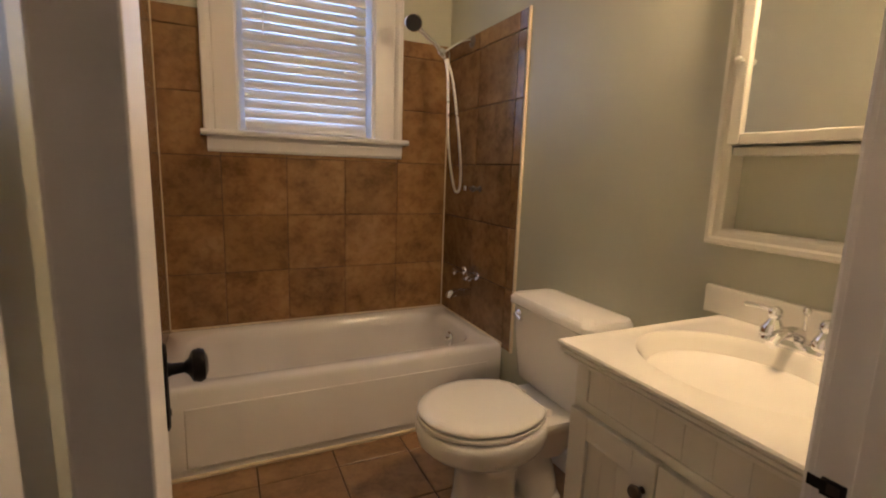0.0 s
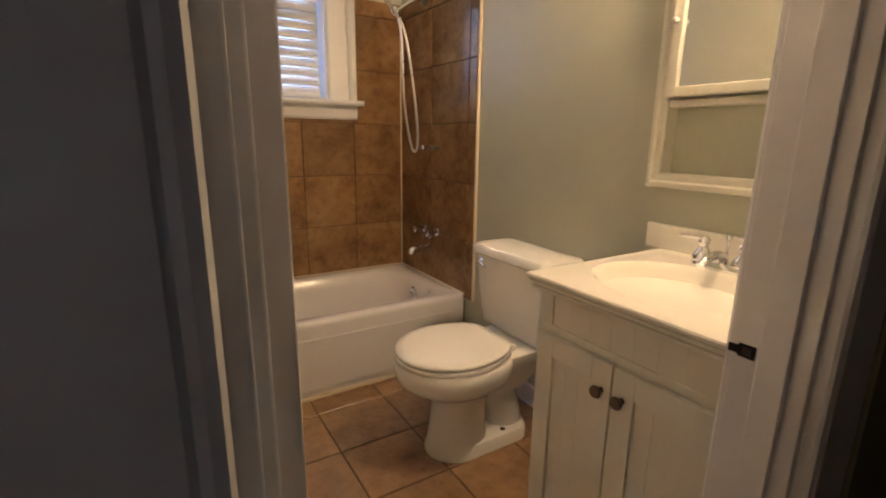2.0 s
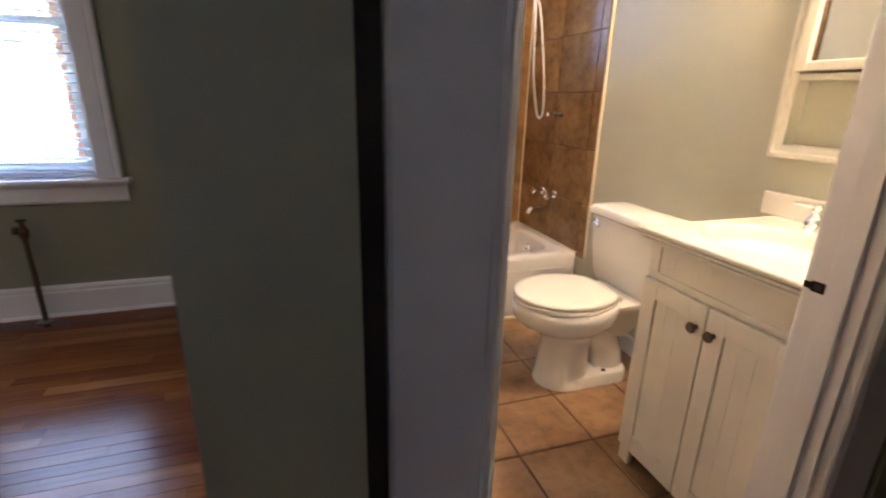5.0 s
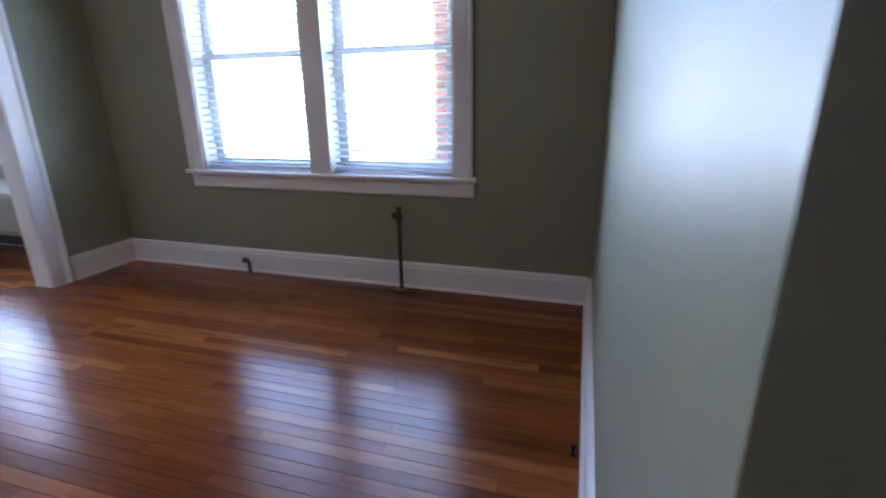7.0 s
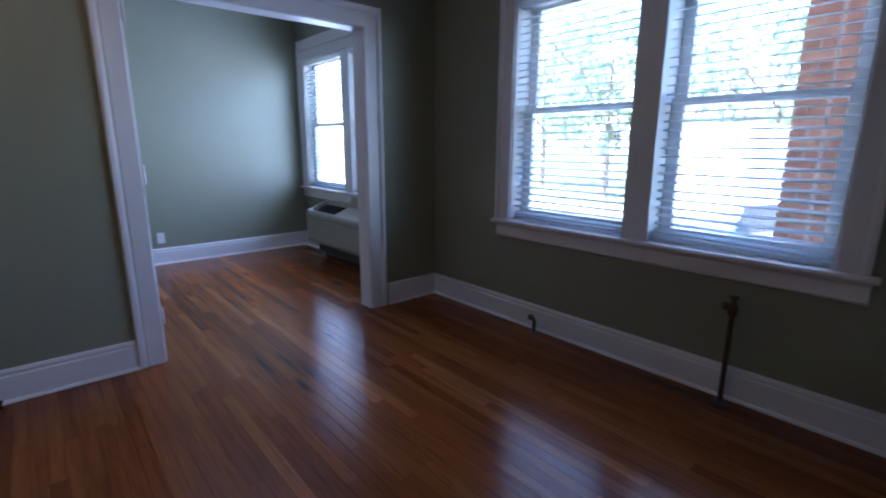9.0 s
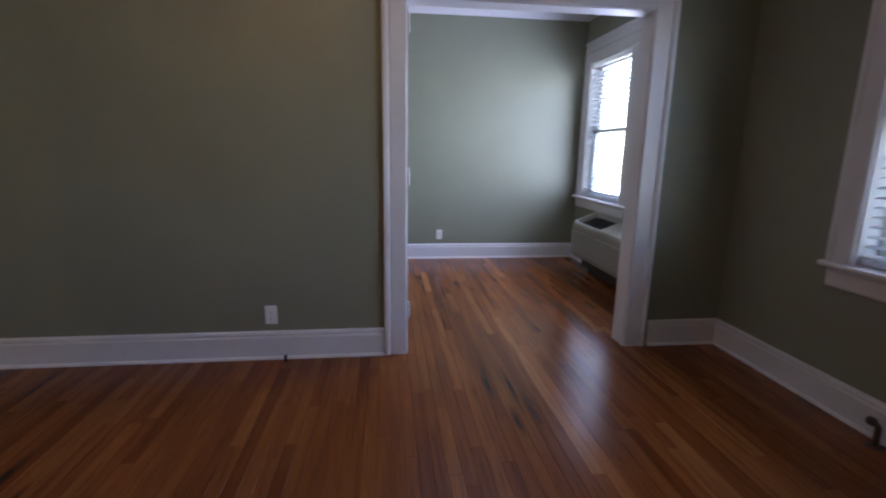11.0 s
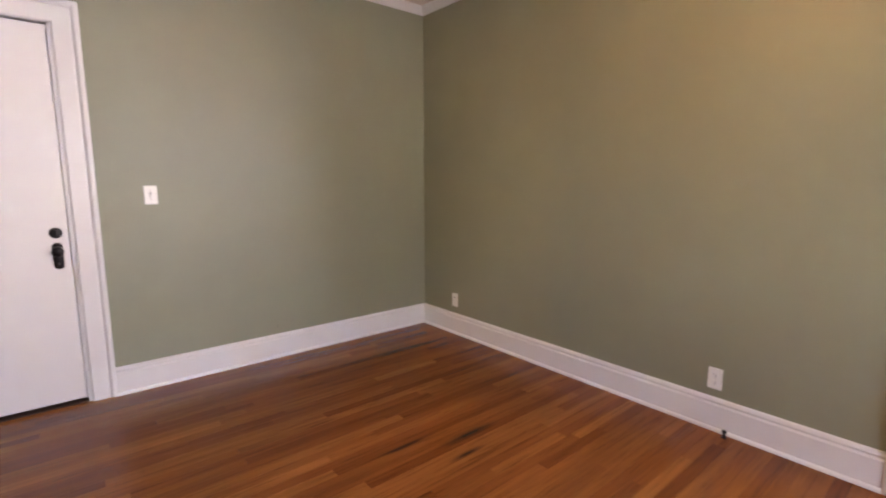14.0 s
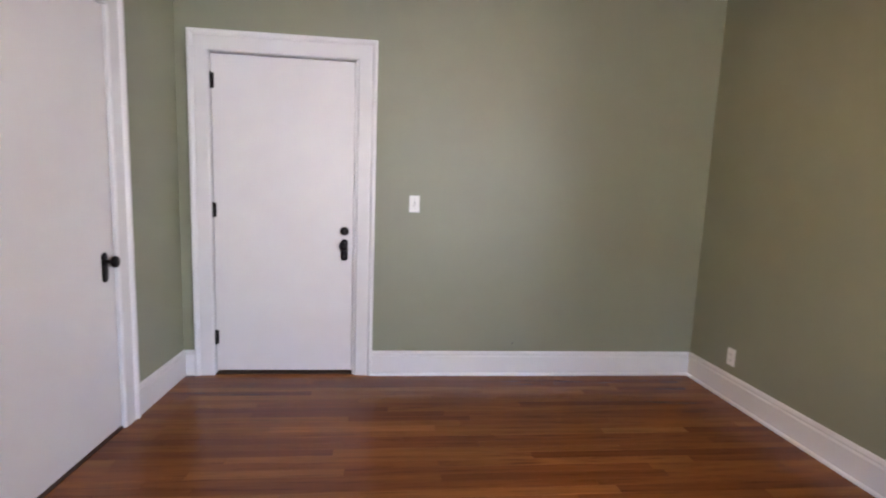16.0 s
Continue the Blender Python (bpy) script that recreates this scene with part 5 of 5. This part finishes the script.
# ---- tiles and boards, last ----
def tile_mesh(w, h, t, name="tile", mat=None):
    """A tile lying in x, y with eased edges."""
    e = 0.0025
    return mesh_of(name, loft([[(0, 0, 0), (w, 0, 0), (w, h, 0), (0, h, 0)], [(0, 0, t - e), (w, 0, t - e), (w, h, t - e), (0, h, t - e)], [(e, e, t), (w - e, e, t), (w - e, h - e, t), (e, h - e, t)]]), mat)


def tile_field(parent, origin, u, v, us, vs, t, mat, gap, skip=None):
    """Tiles between the joints us and vs, laid from origin along u and v."""
    cache = {}
    n = Vector(u).cross(Vector(v))
    base = Matrix((Vector(u), Vector(v), n)).transposed().to_4x4()
    rng = random.Random(9)
    for a, b in zip(us, us[1:]):
        for c, d in zip(vs, vs[1:]):
            if skip and skip((a + b) / 2, (c + d) / 2):
                continue
            key = (round(b - a, 3), round(d - c, 3))
            if key not in cache:
                cache[key] = tile_mesh(b - a - gap, d - c - gap, t, "tile", mat)
            o = new("tile", cache[key])
            off = Vector(u) * (a + gap / 2) + Vector(v) * (c + gap / 2) + n * rng.uniform(-0.0006, 0.0006)
            o.matrix_world = Matrix.Translation(Vector(origin) + off) @ base
            o.parent = parent


bath_floor = tagged(part("floor_bathroom", boxes((XB0, XB1, 3.07, 4.80, -0.021, -0.004)), GROUT), "brown ceramic tile bathroom floor with dark grout", "floor", kind="structure")
tile_field(bath_floor, (0, 0, -0.008), (1, 0, 0), (0, 1, 0), [XB0, 3.727, 4.030, 4.333, 4.636, 4.939, XB1], [3.075, 3.140, 3.425, 3.710, 3.995, 4.280, 4.565, 4.79], 0.008, FLOOR_TILE, 0.006)

ROWS_Z = [0.345, 0.648, 0.942, 1.236, 1.530, 1.820, 1.905]
north_tiles = tagged(part("wall_tiling_north", boxes((XB0 + 0.004, 4.03, YB1 - 0.0055, YB1 - 0.0005, 0.30, 1.905), (4.725, XB1, YB1 - 0.0055, YB1 - 0.0005, 0.30, 1.905), (4.03, 4.725, YB1 - 0.0055, YB1 - 0.0005, 0.30, 1.33)), GROUT), "brown mottled wall tile above the tub", "tiling", kind="structure")
COLS = [XB0 + 0.014, 3.945, 4.255, 4.560, 4.862, XB1 - 0.013]
tile_field(north_tiles, (0, YB1 - 0.003, 0), (1, 0, 0), (0, 0, 1), COLS, ROWS_Z, 0.008, WALL_TILE, 0.003, lambda x, z: 3.95 < x < 4.86 and z > 1.25)
tile_field(north_tiles, (0, YB1 - 0.003, 0), (1, 0, 0), (0, 0, 1), COLS[1:5], [1.236, 1.288], 0.008, WALL_TILE, 0.003)
east_tiles = tagged(part("wall_tiling_east", boxes((XB1 - 0.0055, XB1 - 0.0005, 4.632, YB1 - 0.006, 0.345, 1.905)), GROUT), "brown mottled wall tile beside the tub", "tiling", kind="structure")
tile_field(east_tiles, (XB1 - 0.003, 0, 0), (0, -1, 0), (0, 0, 1), [-(YB1 - 0.012), -5.055, -4.700, -4.634], ROWS_Z, 0.009, WALL_TILE, 0.003)
west_tiles = tagged(part("wall_tiling_west", boxes((XB0 + 0.004, XB0 + 0.0085, 4.632, YB1 - 0.006, 0.10, 1.905)), GROUT), "brown mottled wall tile at the tub's end", "tiling", kind="structure")
tile_field(west_tiles, (XB0 + 0.007, 0, 0), (0, 1, 0), (0, 0, 1), [4.634, 4.700, 5.055, YB1 - 0.012], ROWS_Z, 0.008, WALL_TILE, 0.003)
tagged(part("trim_caulk", boxes((XB1 - 0.017, XB1 - 0.012, YB1 - 0.017, YB1 - 0.011, 0.365, 1.905), (XB1 - 0.013, XB1 - 0.0005, 4.622, 4.632, 0.345, 1.906), (XB0 + 0.012, XB0 + 0.018, YB1 - 0.017, YB1 - 0.011, 0.365, 1.905),
                                (XB0 + 0.02, XB1 - 0.02, YB1 - 0.020, YB1 - 0.012, 0.362, 0.372), (XB1 - 0.020, XB1 - 0.012, 4.70, YB1 - 0.02, 0.362, 0.372)), CAULK), "cream caulk and edge strip along the tile", "caulk", kind="structure")


def floorboards():
    pitch, z0, t = 0.0572, -0.020, 0.020
    cache, rng = {}, random.Random(21)
    rest_v, rest_f, singles = [], [], 0

    def shape(length):
        e, w = 0.0005, pitch - 0.0008
        L = length - 0.0006
        v = [(0, 0, 0), (L, 0, 0), (L, w, 0), (0, w, 0), (0, 0, t - e), (L, 0, t - e), (L, w, t - e), (0, w, t - e), (e, e, t), (L - e, e, t), (L - e, w - e, t), (e, w - e, t)]
        f = [(0, 1, 5, 4), (1, 2, 6, 5), (2, 3, 7, 6), (3, 0, 4, 7), (4, 5, 9, 8), (5, 6, 10, 9), (6, 7, 11, 10), (7, 4, 8, 11), (8, 9, 10, 11)]
        return v, f

    rows = int(5.42 / pitch) + 1
    for r in range(rows):
        y = r * pitch
        end = 6.58 if 2.16 <= y < 2.95 else (3.66 if y < 2.16 else 3.545)
        x = XF - rng.uniform(0, 1.0)
        while x < end:
            length = round(rng.choice((0.5, 0.7, 0.9, 1.1, 1.3, 1.5, 1.8)), 1)
            a, b = max(x, XF + 0.001), min(x + length, end)
            x += length
            if b - a < 0.04:
                continue
            key = round(b - a, 1) if abs((b - a) - round(b - a, 1)) < 1e-6 else round(b - a, 4)
            dz = rng.uniform(-0.0002, 0.0001)
            if singles < 300 and a > -0.2 and b < 3.54 and 0.3 < y < 5.42 and abs(b - a - length) < 1e-6:
                if key not in cache:
                    v, f = shape(b - a)
                    me = bpy.data.meshes.new("plank")
                    me.from_pydata(v, [], f)
                    me.materials.append(PLANK)
                    cache[key] = me
                o = new("plank", cache[key])
                o.matrix_world = pose(a, y, z0 + dz, rng.gauss(0, 0.09), rng.uniform(-0.015, 0.015), 0)
                o.parent = FLOOR
                singles += 1
            else:
                v, f = shape(b - a)
                n = len(rest_v)
                roll = math.tan(radians(rng.gauss(0, 0.09)))
                rest_v += [(p[0] + a, p[1] + y, p[2] + z0 + dz + p[1] * roll) for p in v]
                rest_f += [tuple(i + n for i in g) for g in f]
    me = bpy.data.meshes.new("planks")
    me.from_pydata(rest_v, [], rest_f)
    me.materials.append(PLANK_REST)
    o = new("planks", me)
    o.parent = FLOOR
    tagged(o, "reddish-brown oak strip boards", kind="stuff")


floorboards()
